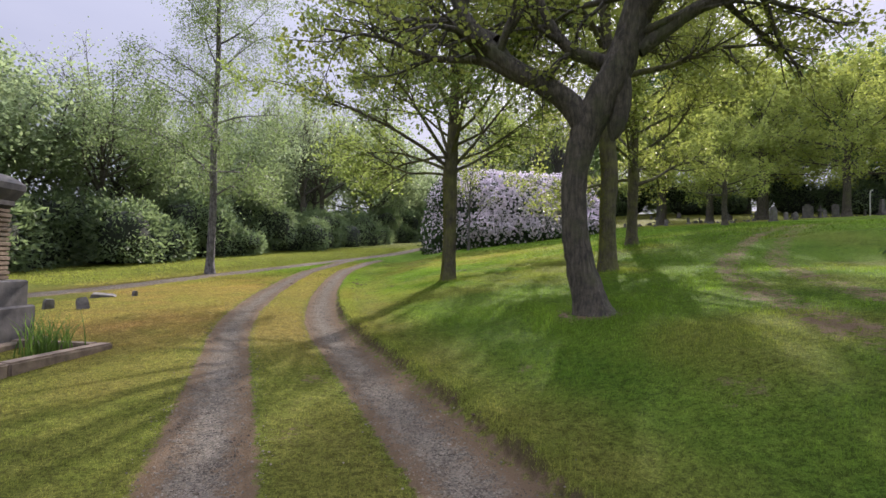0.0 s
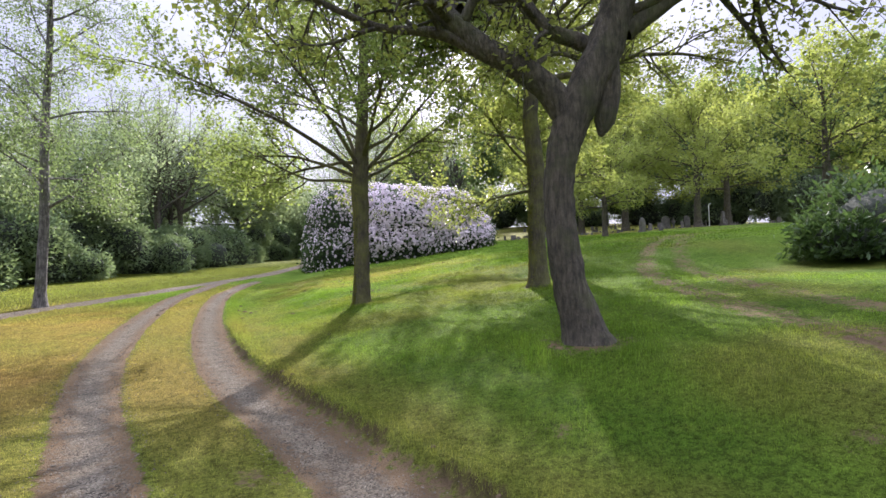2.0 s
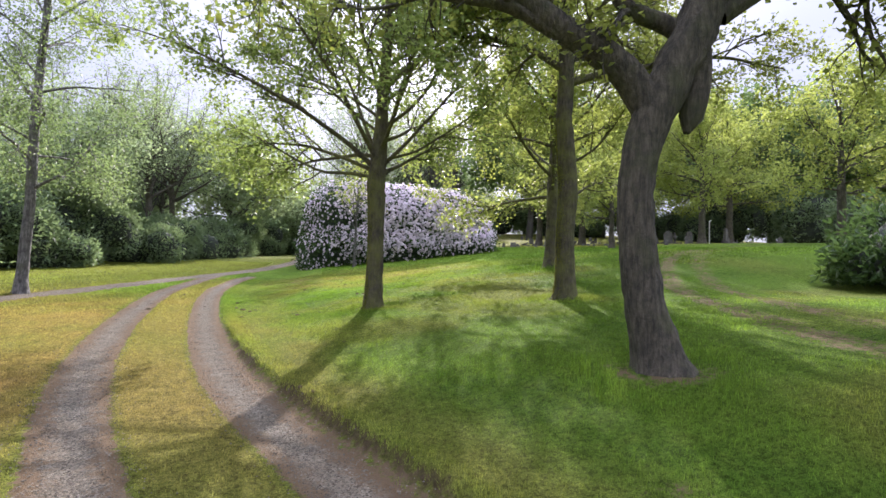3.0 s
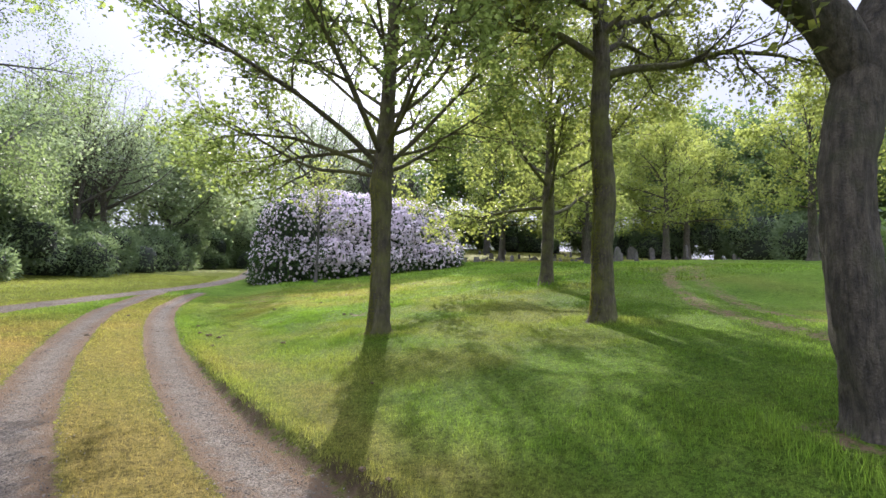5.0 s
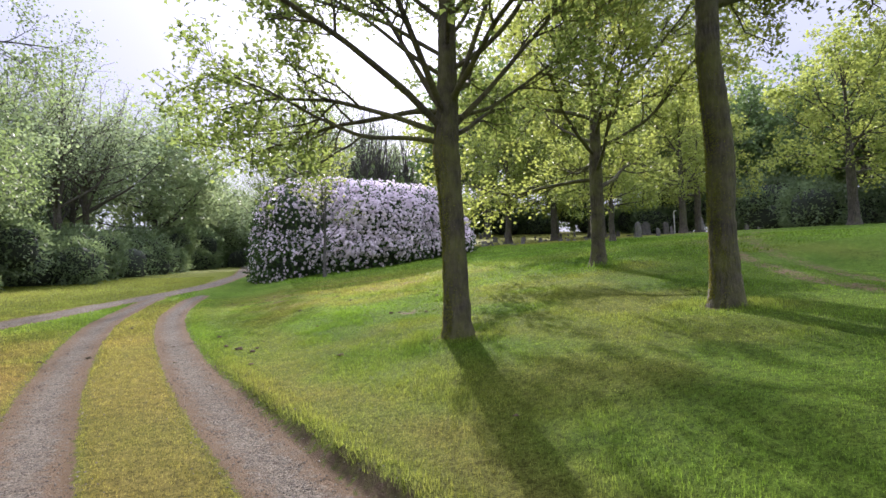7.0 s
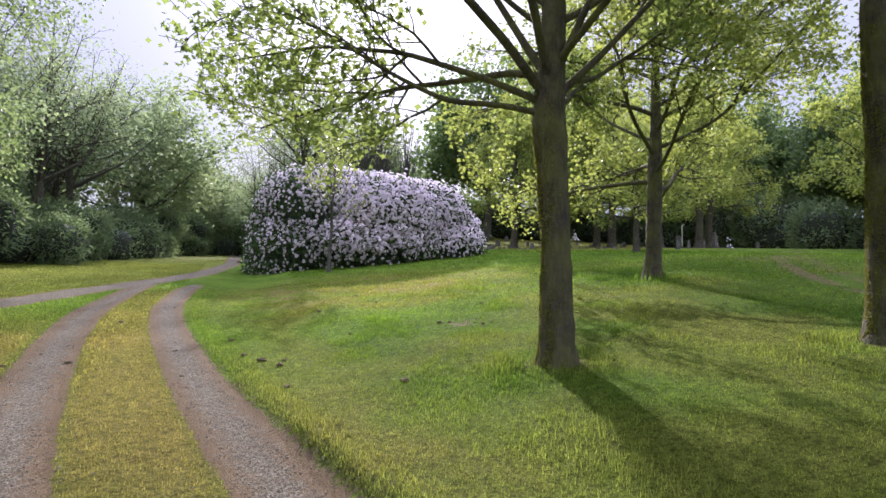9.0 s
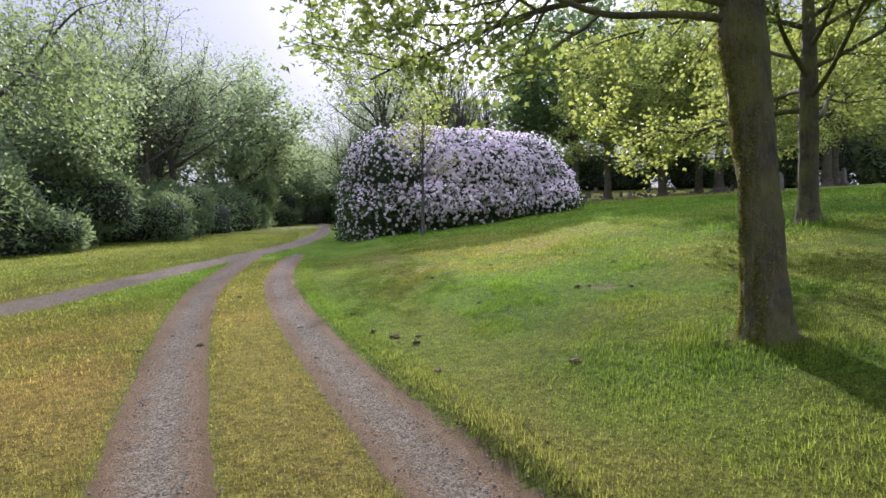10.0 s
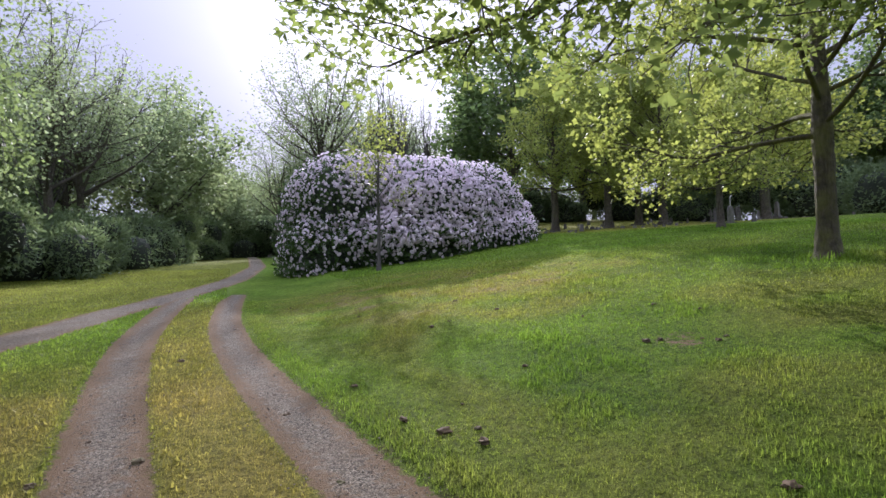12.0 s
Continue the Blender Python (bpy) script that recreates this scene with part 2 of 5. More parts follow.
M_IRIS = leaf_material("daffodil_leaves", (0.035, 0.075, 0.016), (0.075, 0.13, 0.026), (0.12, 0.20, 0.035))
M_MONUMENT = stone_material("dark_granite", (0.055, 0.053, 0.053), (0.12, 0.115, 0.112), (0.09, 0.085, 0.06), 0.4)
M_RIBBED = stone_material("weathered_sandstone", (0.11, 0.085, 0.06), (0.26, 0.20, 0.14), (0.07, 0.07, 0.045), 0.6)
M_GRAVE = stone_material("gritstone", (0.07, 0.065, 0.06), (0.20, 0.185, 0.165), (0.09, 0.10, 0.05), 0.6)
M_GRAVE_PALE = stone_material("pale_gravestone", (0.08, 0.076, 0.068), (0.18, 0.17, 0.15), (0.11, 0.11, 0.07), 0.5)
M_POST = stone_material("white_paint", (0.62, 0.62, 0.60), (0.8, 0.8, 0.78), (0.4, 0.4, 0.35), 0.3)

# ---- mesh helpers ----
RNG = np.random.default_rng(7)


def mesh_from(name, verts, faces, mat, smooth=False, attrs=None):
    """A mesh out of arrays; faces all have the same number of corners, or are a list of such arrays."""
    groups = faces if isinstance(faces, list) else [faces]
    groups = [np.asarray(f, dtype=np.int32) for f in groups if len(f)]
    me = bpy.data.meshes.new(name)
    verts = np.asarray(verts, dtype=np.float32)
    me.vertices.add(len(verts))
    me.vertices.foreach_set("co", verts.ravel())
    loops = np.concatenate([f.ravel() for f in groups])
    counts = np.concatenate([np.full(len(f), f.shape[1], dtype=np.int32) for f in groups])
    me.loops.add(len(loops))
    me.loops.foreach_set("vertex_index", loops)
    me.polygons.add(len(counts))
    me.polygons.foreach_set("loop_start", np.concatenate(([0], np.cumsum(counts)[:-1])).astype(np.int32))
    me.polygons.foreach_set("loop_total", counts)
    if smooth:
        me.polygons.foreach_set("use_smooth", np.ones(len(counts), dtype=bool))
    for key, values in (attrs or {}).items():
        a = me.attributes.new(key, "FLOAT", "POINT")
        a.data.foreach_set("value", np.asarray(values, dtype=np.float32))
    me.materials.append(mat)
    me.update(calc_edges=True)
    return me


def part(name, me, parent=None, label=""):
    ob = new(name, me)
    ob.parent = parent
    return tagged(ob, label)


def from_bm(name, bm, mat, smooth=False):
    me = bpy.data.meshes.new(name)
    bm.to_mesh(me)
    bm.free()
    me.materials.append(mat)
    if smooth:
        for p in me.polygons:
            p.use_smooth = True
    return me


def smooth(a, b, v):
    s = np.clip((np.asarray(v, dtype=float) - a) / (b - a), 0, 1)
    return s * s * (3 - 2 * s)


def value_noise(x, y, scale, seed=0):
    """Smooth lattice noise from 0 to 1, for arrays."""
    x, y = np.asarray(x, dtype=float) * scale, np.asarray(y, dtype=float) * scale
    xi, yi = np.floor(x).astype(np.int64), np.floor(y).astype(np.int64)
    fx, fy = x - xi, y - yi
    fx, fy = fx * fx * (3 - 2 * fx), fy * fy * (3 - 2 * fy)

    def lattice(i, j):
        k = (i * 374761393 + j * 668265263 + seed * 974711) & 0x7FFFFFFF
        k = ((k ^ (k >> 13)) * 1274126177) & 0x7FFFFFFF
        return ((k ^ (k >> 16)) & 0xFFFF) / 65535.0
    return (lattice(xi, yi) * (1 - fx) + lattice(xi + 1, yi) * fx) * (1 - fy) + (lattice(xi, yi + 1) * (1 - fx) + lattice(xi + 1, yi + 1) * fx) * fy


def fbm(x, y, scale, seed=0):
    return 0.55 * value_noise(x, y, scale, seed) + 0.3 * value_noise(x, y, scale * 2.1, seed + 1) + 0.15 * value_noise(x, y, scale * 4.3, seed + 2)


# ---- the lie of the land ----
TRACK_Y = (-30, -10, 0, 3.5, 6.3, 9, 13, 16.5, 20, 23, 27, 31, 36, 48, 67, 120)
TRACK_X = (11.5, 4.4, 0.84, -0.52, -1.71, -2.82, -3.80, -4.45, -4.93, -5.1, -5.0, -4.6, -3.9, -2.9, -2.5, -1)
SIDE_Y = (-20, 8, 14, 20, 25, 30, 36, 48, 67)
SIDE_X = (-24, -11.2, -9.4, -8.0, -6.9, -5.5, -4.2, -2.9, -2.5)


def curve(y, ys, xs):
    y = np.asarray(y, dtype=float)
    return (np.interp(y - 1.2, ys, xs) + np.interp(y, ys, xs) + np.interp(y + 1.2, ys, xs)) / 3


def track_x(y):
    return curve(y, TRACK_Y, TRACK_X)


def side_x(y):
    return curve(y, SIDE_Y, SIDE_X)


def edge_u(y):
    """How far right of the track's middle the turf begins."""
    return np.interp(y, (4, 8, 12, 20), (1.25, 1.12, 1.03, 1.0))


def half_gauge(y):
    return np.interp(y, (3.5, 6.3, 9, 16, 23), (0.80, 0.75, 0.72, 0.71, 0.64))


def land(x, y):
    """Height of the ground: a track that climbs gently ahead, a lawn that rises to the right behind a small bank, a meadow to the left."""
    x, y = np.asarray(x, dtype=float), np.asarray(y, dtype=float)
    u = x - track_x(y)
    level = np.interp(y, (-10, 0, 8.5, 15, 25, 60), (0.05, 0.0, -0.14, -0.25, -0.28, -0.15))
    xc = np.minimum(x, 12) + 0.62 * np.clip(x - 12, 0, 10) + 0.3 * np.clip(x - 22, 0, 18) + 0.12 * np.clip(x - 40, 0, 22) + 0.015 * np.clip(x - 62, 0, 400)
    lawn = 0.20 + np.interp(y, (8, 13, 18), (0.105, 0.105, 0.132)) * xc - 0.035 * np.clip(6.0 - y, 0, 12)
    edge = edge_u(y) + 0.12 * (fbm(x, y, 0.9, 5) - 0.5)
    step = level + np.interp(y, (2, 8, 14, 20), (0.07, 0.075, 0.06, 0.015))
    lawn = lawn - 0.36 * np.exp(-((x - 11.0) / 4.0) ** 2 - ((y - 12.0) / 4.5) ** 2)
    lawn = np.where(lawn > step, step + (lawn - step) * np.clip((u - edge - 0.1) / 2.4, 0, 1) ** 1.1, np.maximum(lawn, level + 0.015))
    k = smooth(edge, edge + np.interp(y, (9, 13, 24), (0.09, 0.14, 1.2)), u)
    left = level + 0.012 * np.clip(u + 1.3, -25, 0)
    z = np.where(u > 0, level * (1 - k) + lawn * k, left)
    z = z + np.interp(y, (2, 4, 11, 15), (0.0, 0.025, 0.03, 0.0)) * np.exp(-((u - edge - 0.16) / 0.12) ** 2)
    near = smooth(70, 35, np.hypot(x, y - 10))
    rut = np.exp(-((np.abs(u) - half_gauge(y)) / 0.24) ** 2) * smooth(30, 24, y)
    z = z - 0.035 * rut
    z = z + near * (0.05 * (fbm(x, y, 0.5, 11) - 0.5) + 0.025 * (fbm(x, y, 2.6, 21) - 0.5) * (1 - rut))
    z = z + 0.055 * np.clip(y - 47, 0, 32) * smooth(7, 15, x)
    return z + 0.0612 * np.clip(y, -40, 75)


def h(x, y):
    return float(land(np.array([x]), np.array([y]))[0])


TREE_SPOTS = ((1.89, 7.25, 0.75), (-0.1, 13.54, 0.6), (3.51, 12.52, 0.65), (5.98, 18.59, 0.55), (-8.78, 19.17, 0.4))
SCUFFS = ((-1.35, 5.7, 0.4), (-1.0, 4.3, 0.38), (-1.2, 5.0, 0.3), (0.75, 5.6, 0.4), (2.2, 4.4, 0.5), (-2.8, 15.8, 0.4), (0.1, 16.4, 0.6), (-4.4, 15.2, 0.35))
WORN_Y = (3, 5.6, 6.8, 9.8, 12, 14.5, 18.5, 21, 24, 28)
WORN_X = (4.3, 4.3, 4.5, 5.5, 6.4, 7.8, 10.7, 14, 18.5, 26)


def cover(x, y):
    """How dry and how bare the turf is at each place."""
    u, v = x - track_x(y), x - side_x(y)
    n1, n2 = fbm(x, y, 0.35, 31), fbm(x, y, 1.6, 41)
    strip = smooth(0.62, 0.30, np.abs(u)) * smooth(29, 23, y)
    verge = smooth(-0.85, -1.15, u) * smooth(-7.5, -3.5, u) * smooth(23, 13, y)
    lip = smooth(0.9, 1.2, u) * smooth(2.6, 1.5, u) * smooth(18, 12, y)
    lawn = smooth(1.5, 2.6, u)
    meadow = smooth(0.6, -0.6, v)
    mow = smooth(4.0, 1.0, np.hypot((x - 0.5) / 1.9, (y - 24.0) / 1.7))
    dry = 0.02 + 0.11 * n1 + (strip * (0.30 + 0.6 * n1) * np.interp(y, (9, 15), (1.0, 0.7)) + verge * (0.12 + 0.6 * n1 + 0.4 * n2)) * (0.6 + 0.4 * smooth(3, 9, y)) + lip * (0.15 + 0.55 * n2 * n1)
    dry = dry + lawn * 0.2 * smooth(0.52, 0.75, n1) * smooth(24, 8, np.hypot(x + 2, y - 8)) + meadow * 0.26 + mow * 0.5 * n2 + 0.35 * smooth(11, 15, x) * smooth(30, 36, y + 0.5 * (x - 14))
    bare = smooth(0.38, 0.22, np.abs(np.abs(u) - half_gauge(y)) - np.interp(y, (3.5, 7), (0.06, 0.0))) * smooth(31, 26, y)
    bare = np.maximum(bare, smooth(0.75, 0.35, np.abs(v)) * smooth(5, 10, y))
    bare = np.maximum(bare, 0.62 * smooth(0.20, 0.08, np.abs(u - np.interp(y, (4, 8, 12), (1.16, 1.04, 0.96)))) * smooth(18, 12, y))
    worn = x - curve(y, WORN_Y, WORN_X)
    bare = np.maximum(bare, (0.34 + 0.42 * n2) * smooth(0.6, 0.12, np.abs(np.abs(worn) - 0.55)) * smooth(30, 22, y))
    bare = np.maximum(bare, 0.5 * smooth(1.8, 0.4, np.hypot((x - 12.5) / 2.2, y - 20)))
    bare = np.maximum(bare, mow * 0.62 * n2)
    for tx, ty, r in SCUFFS:
        bare = np.maximum(bare, (0.05 + 0.75 * n2) * smooth(r, r * 0.2, np.hypot(x - tx, y - ty)))
    for tx, ty, r in TREE_SPOTS:
        bare = np.maximum(bare, (0.1 + 0.75 * n2) * smooth(r, r * 0.4, np.hypot(x - tx, y - ty)))
    return np.clip(dry, 0, 1), np.clip(bare, 0, 1)


def shaded_cut(x, y):
    """Bare earth where the turf breaks off beside the track, darkened to paint the undercut's shadow, uneven along its
    length.
    """
    u = x - track_x(y) - edge_u(y) - 0.12 * (fbm(x, y, 0.9, 5) - 0.5)
    return smooth(0.10, 0.02, np.abs(u - 0.05)) * smooth(0.40, 0.62, fbm(x, y, 1.9, 71)) * smooth(20, 15, y)


def spaced(a, b, step, far):
    """Even steps from a to b, then ever wider ones out to far on both sides."""
    core, out, s, d = np.arange(a, b, step), [], step, 0.0
    while d < far:
        s *= 1.14
        d += s
        out.append(d)
    out = np.array(out)
    return np.concatenate((a - out[::-1], core, core[-1] + out))


gx, gy = spaced(-8, 7, 0.06, 1500), spaced(1.0, 28, 0.11, 1500)
X, Y = np.meshgrid(gx, gy)
nx, ny = len(gx), len(gy)
xf, yf = X.ravel(), Y.ravel()
idx = np.arange(nx * ny).reshape(ny, nx)
quads = np.stack((idx[:-1, :-1], idx[:-1, 1:], idx[1:, 1:], idx[1:, :-1]), -1).reshape(-1, 4)
dry, bare = cover(xf, yf)
ground = new("ground", mesh_from("ground", np.stack((xf, yf, land(xf, yf)), -1), quads, M_GROUND, True, {"dry": dry, "bare": bare, "undercut_shade": shaded_cut(xf, yf)}))
tagged(ground, "mown cemetery lawn with straw patches and worn soil", "ground", kind="structure")


def strip_mesh(name, centre, y0, y1, half, wob, seed, soily=1.0):
    """A ragged ribbon of gravel that lies on the ground along a line."""
    ys = np.arange(y0, y1, 0.10)
    cols = np.linspace(-1, 1, 9)
    xs = centre(ys)
    wl_ = half(ys) * (1 + wob * (fbm(ys, ys * 0, 1.3, seed) - 0.5) + 0.5 * wob * (value_noise(ys, ys * 0, 6, seed + 3) - 0.5))
    wr_ = half(ys) * (1 + wob * (fbm(ys, ys * 0, 1.3, seed + 7) - 0.5) + 0.5 * wob * (value_noise(ys, ys * 0, 6, seed + 9) - 0.5))
    px = xs[:, None] + np.where(cols[None, :] < 0, cols[None, :] * wl_[:, None], cols[None, :] * wr_[:, None])
    py = np.repeat(ys[:, None], len(cols), 1)
    pz = land(px, py) + 0.014 - 0.022 * np.abs(cols[None, :]) ** 4
    i = np.arange(px.size).reshape(px.shape)
    q = np.stack((i[:-1, :-1], i[:-1, 1:], i[1:, 1:], i[1:, :-1]), -1).reshape(-1, 4)
    margin = np.repeat(soily * np.abs(cols)[None, :], len(ys), 0).ravel()
    return mesh_from(name, np.stack((px, py, pz), -1).reshape(-1, 3), q, M_GRAVEL, True, {"margin": margin})


for sgn, seed in ((-1, 3), (1, 13)):
    rut = new("road", strip_mesh("road", lambda y, s=sgn: track_x(y) + s * half_gauge(y), -6, 29, lambda y: np.interp(y, (3.5, 7, 16), (0.34, 0.29, 0.27)), 0.35, seed))
    tagged(rut, "grey gravel wheel rut worn through the grass", "track", "wheel ruts", "structure")
side = new("road", strip_mesh("road", side_x, 4, 75, lambda y: 0.50 + 0 * y, 0.3, 23, 0.4))
tagged(side, "grey gravel lane passing the flowering bush", "track", kind="structure")

# ---- trees ----


def tube(pts, radii, sides, rough=0.0, seed=0):
    """Rings along a line, as vertices and quads; rough lifts the bark unevenly."""
    pts, radii = np.asarray(pts, dtype=float), np.asarray(radii, dtype=float)
    tang = np.gradient(pts, axis=0)
    tang /= np.linalg.norm(tang, axis=1)[:, None] + 1e-9
    ref = np.array([1.0, 0, 0]) if abs(tang[0][0]) < 0.8 else np.array([0, 1.0, 0])
    a = np.cross(tang, ref)
    a /= np.linalg.norm(a, axis=1)[:, None] + 1e-9
    b = np.cross(tang, a)
    ang = np.linspace(0, 2 * math.pi, sides, endpoint=False)
    rr = radii[:, None] * np.ones(sides)[None, :]
    if rough:
        s = np.arange(len(pts))[:, None] * 0.35
        rr = rr * (1 + rough * (fbm(np.cos(ang)[None, :] * 2.4 + s * 0.6 + seed, np.sin(ang)[None, :] * 2.4 + s * 0.4, 1.7, seed) - 0.5) * 2
                   + rough * 0.5 * (value_noise(np.cos(ang)[None, :] * 9 + s * 0.3, np.sin(ang)[None, :] * 9 + s * 0.1, 1.0, seed + 5) - 0.5))
    v = pts[:, None, :] + rr[:, :, None] * (np.cos(ang)[None, :, None] * a[:, None, :] + np.sin(ang)[None, :, None] * b[:, None, :])
    n = len(pts)
    i = np.arange(n * sides).reshape(n, sides)
    j = np.roll(i, -1, axis=1)
    return v.reshape(-1, 3), np.stack((i[:-1], i[1:], j[1:], j[:-1]), -1).reshape(-1, 4)


def joined(tubes):
    vs, fs, off = [], [], 0
    for v, f in tubes:
        vs.append(v)
        fs.append(f + off)
        off += len(v)
    return np.concatenate(vs), np.concatenate(fs)


def resample(pts, radii, step):
    pts, radii = np.asarray(pts, dtype=float), np.asarray(radii, dtype=float)
    d = np.concatenate(([0], np.cumsum(np.linalg.norm(np.diff(pts, axis=0), axis=1))))
    t = np.linspace(0, d[-1], max(3, int(d[-1] / step)))
    out = np.stack([np.interp(t, d, pts[:, k]) for k in range(3)], -1)
    for _ in range(2):
        out[1:-1] = 0.25 * out[:-2] + 0.5 * out[1:-1] + 0.25 * out[2:]
    return out, np.interp(t, d, radii)


def shoot(rng, p, d, length, r0, r1, n, wobble, lift):
    """A crooked branch: its points and radii."""
    pts, d = [np.array(p, dtype=float)], np.array(d, dtype=float)
    for _ in range(n):
        d = d + rng.normal(0, wobble, 3) + np.array([0, 0, lift])
        d /= np.linalg.norm(d)
        pts.append(pts[-1] + d * length / n)
    return np.array(pts), np.linspace(r0, r1, n + 1)


def off_axis(rng, t, angle):
    """A way that leaves t by an angle, to a random side."""
    side_ = np.cross(t, rng.normal(size=3))
    side_ /= np.linalg.norm(side_) + 1e-9
    return t * math.cos(angle) + side_ * math.sin(angle)


def fork(rng, pts, radii, count, f0, length, spread, wobble, lift, n, flat=1.0, shrink=0.62):
    """Side branches of a branch."""
    out = []
    for f in np.linspace(f0, 0.98, count):
        f = min(0.99, f + rng.uniform(-0.04, 0.04))
        i = min(int(f * (len(pts) - 1)), len(pts) - 2)
        g = f * (len(pts) - 1) - i
        p = pts[i] * (1 - g) + pts[i + 1] * g
        r = radii[i] * (1 - g) + radii[i + 1] * g
        t = pts[i + 1] - pts[i]
        d = off_axis(rng, t / (np.linalg.norm(t) + 1e-9), radians(rng.uniform(*spread)))
        d[2] *= flat
        d /= np.linalg.norm(d)
        r0 = r * shrink
        out.append(shoot(rng, p, d, length * rng.uniform(0.6, 1.2) * (1 - 0.35 * f), r0, r0 * 0.3, n, wobble, lift))
    return out


def leaf_mesh(name, rng, centres, size, mat, droop=0.3, aspect=0.8, lobed=False):
    """Folded leaf blades at random turns; lobed ones have two side lobes and a tip."""
    n = len(centres)
    d = rng.normal(size=(n, 3))
    d[:, 2] = d[:, 2] * 0.5 - droop
    d /= np.linalg.norm(d, axis=1)[:, None]
    s = np.cross(d, rng.normal(size=(n, 3)) * np.array([0.6, 0.6, 1.0]))
    s /= np.linalg.norm(s, axis=1)[:, None] + 1e-9
    up = np.cross(s, d)
    L = size * rng.uniform(0.6, 1.25, n)[:, None]
    c = np.asarray(centres)
    if lobed:
        shape = ((-0.5, 0.0, 0.0), (-0.05, 0.52, 0.12), (0.05, 0.24, 0.06), (0.5, 0.0, -0.06), (0.05, -0.24, 0.06), (-0.05, -0.52, 0.12))
        v = np.stack([c + d * L * a + s * L * b * aspect + up * L * e for a, b, e in shape], 1)
        i = np.arange(n)[:, None] * 6
        f = np.concatenate([i + np.array([[0, k, k + 1]]) for k in range(1, 5)], 1).reshape(-1, 3)
        return mesh_from(name, v.reshape(-1, 3), f, mat)
    v = np.empty((n, 4, 3))
    v[:, 0] = c - d * L * 0.5
    v[:, 1] = c + s * L * 0.5 * aspect + up * L * 0.13
    v[:, 2] = c + d * L * 0.5
    v[:, 3] = c - s * L * 0.5 * aspect + up * L * 0.13
    i = np.arange(n)[:, None] * 4
    f = np.concatenate((i + np.array([[0, 1, 2]]), i + np.array([[0, 2, 3]])), 1).reshape(-1, 3)
    return mesh_from(name, v.reshape(-1, 3), f, mat)


def along(rng, pts, count, scatter):
    """Random places near a branch, more of them towards its tip."""
    f = np.sqrt(rng.uniform(0.05, 1, count)) * (len(pts) - 1.001)
    i = f.astype(int)
    g = (f - i)[:, None]
    return pts[i] * (1 - g) + pts[i + 1] * g + rng.normal(0, scatter, (count, 3))


def make_tree(name, spot, trunk, limbs, seed, bark, leaf, label, category="tree", sub=(7, 1.9), twigs=(6, 0.8), leaves=12, leaf_size=0.13,
              scatter=0.10, sides=14, spread=(30, 60), lift=0.05, twig_lift=0.0, droop=0.3, rough=0.12, flare=0.5, aspect=0.9, f0=0.25, twig_sides=4, wobble=0.16, lobed=False, split=False):
    """A tree from its stem line and its main limbs, all given as (points, radii) from the foot."""
    rng = np.random.default_rng(seed)
    top = tagged(new(name), label, category)
    top.location = (spot[0], spot[1], h(*spot) - 0.06)
    tubes = []
    pts, rad = resample(*trunk, 0.07)
    foot = np.exp(-np.clip(pts[:, 2], 0, 9) / 0.22) * flare
    tubes.append(tube(pts, rad * (1 + foot), sides * 2, rough, seed))
    part("trunk", mesh_from("trunk", *joined(tubes), bark, True), top)
    branches, cents = [], []
    for lp, lr in limbs:
        p, r = resample(lp, lr, 0.12)
        big = np.max(r) > 0.07
        if split and branches:
            part("limb", mesh_from("limb", *joined(branches), bark, True), top)
            branches = []
        branches.append(tube(p, r, sides if big else 7, rough if big else 0.05, seed + 1))
        length = np.linalg.norm(np.diff(p, axis=0), axis=1).sum()
        if length < 1.0:
            continue
        for sp, sr in fork(rng, p, r, max(3, int(sub[0] * length / 3.5)), f0, sub[1], spread, wobble, lift, 6):
            branches.append(tube(sp, np.maximum(sr, 0.006), 5))
            for tp, tr_ in fork(rng, sp, sr, twigs[0], 0.2, twigs[1], (25, 60), wobble, twig_lift, 3):
                branches.append(tube(tp, np.maximum(tr_, 0.0035), twig_sides))
                if leaves:
                    cents.append(along(rng, tp, leaves, scatter))
            if leaves:
                cents.append(along(rng, sp[len(sp) // 2:], leaves // 2 + 1, scatter))
    if split:
        part("limb", mesh_from("limb", *joined(branches), bark, True), top)
    else:
        tagged(part("branchwork", mesh_from("branchwork", *joined(branches), bark, True), top), kind="stuff")
    if cents:
        crown = part("crown", leaf_mesh("crown", rng, np.concatenate(cents), leaf_size, leaf, droop, aspect, lobed), top)
        tagged(crown, kind="stuff")
    return top


def auto_limbs(rng, trunk, count, h0, h1, length, rise, r0, lift=0.04, wobble=0.10, dome=False):
    """Main limbs spread round a stem between two heights, shorter towards the top."""
    pts, rad = resample(*trunk, 0.1)
    out = []
    for k in range(count):
        f = (k + rng.uniform(0, 0.7)) / count
        z = h0 + (h1 - h0) * f
        i = int(np.argmin(np.abs(pts[:, 2] - z)))
        az = k * 2.4 + rng.uniform(-0.5, 0.5)
        el = radians(rise[0] + (rise[1] - rise[0]) * f + rng.uniform(-8, 8))
        d = (math.cos(az) * math.cos(el), math.sin(az) * math.cos(el), math.sin(el))
        fall = math.sqrt(max(0.12, 1 - ((f - 0.3) / 0.75) ** 2)) if dome else 1 - 0.45 * f
        ln = length * fall * rng.uniform(0.8, 1.15)
        r = min(r0 * (1 - 0.5 * f) * rng.uniform(0.8, 1.15), rad[i] * 0.75)
        out.append(shoot(rng, pts[i], d, ln, r, r * 0.25, 9, wobble, lift))
    return out


def toward(x, y):
    """A level way of length 1."""
    k = math.hypot(x, y)
    return np.array([x / k, y / k, 0.0])


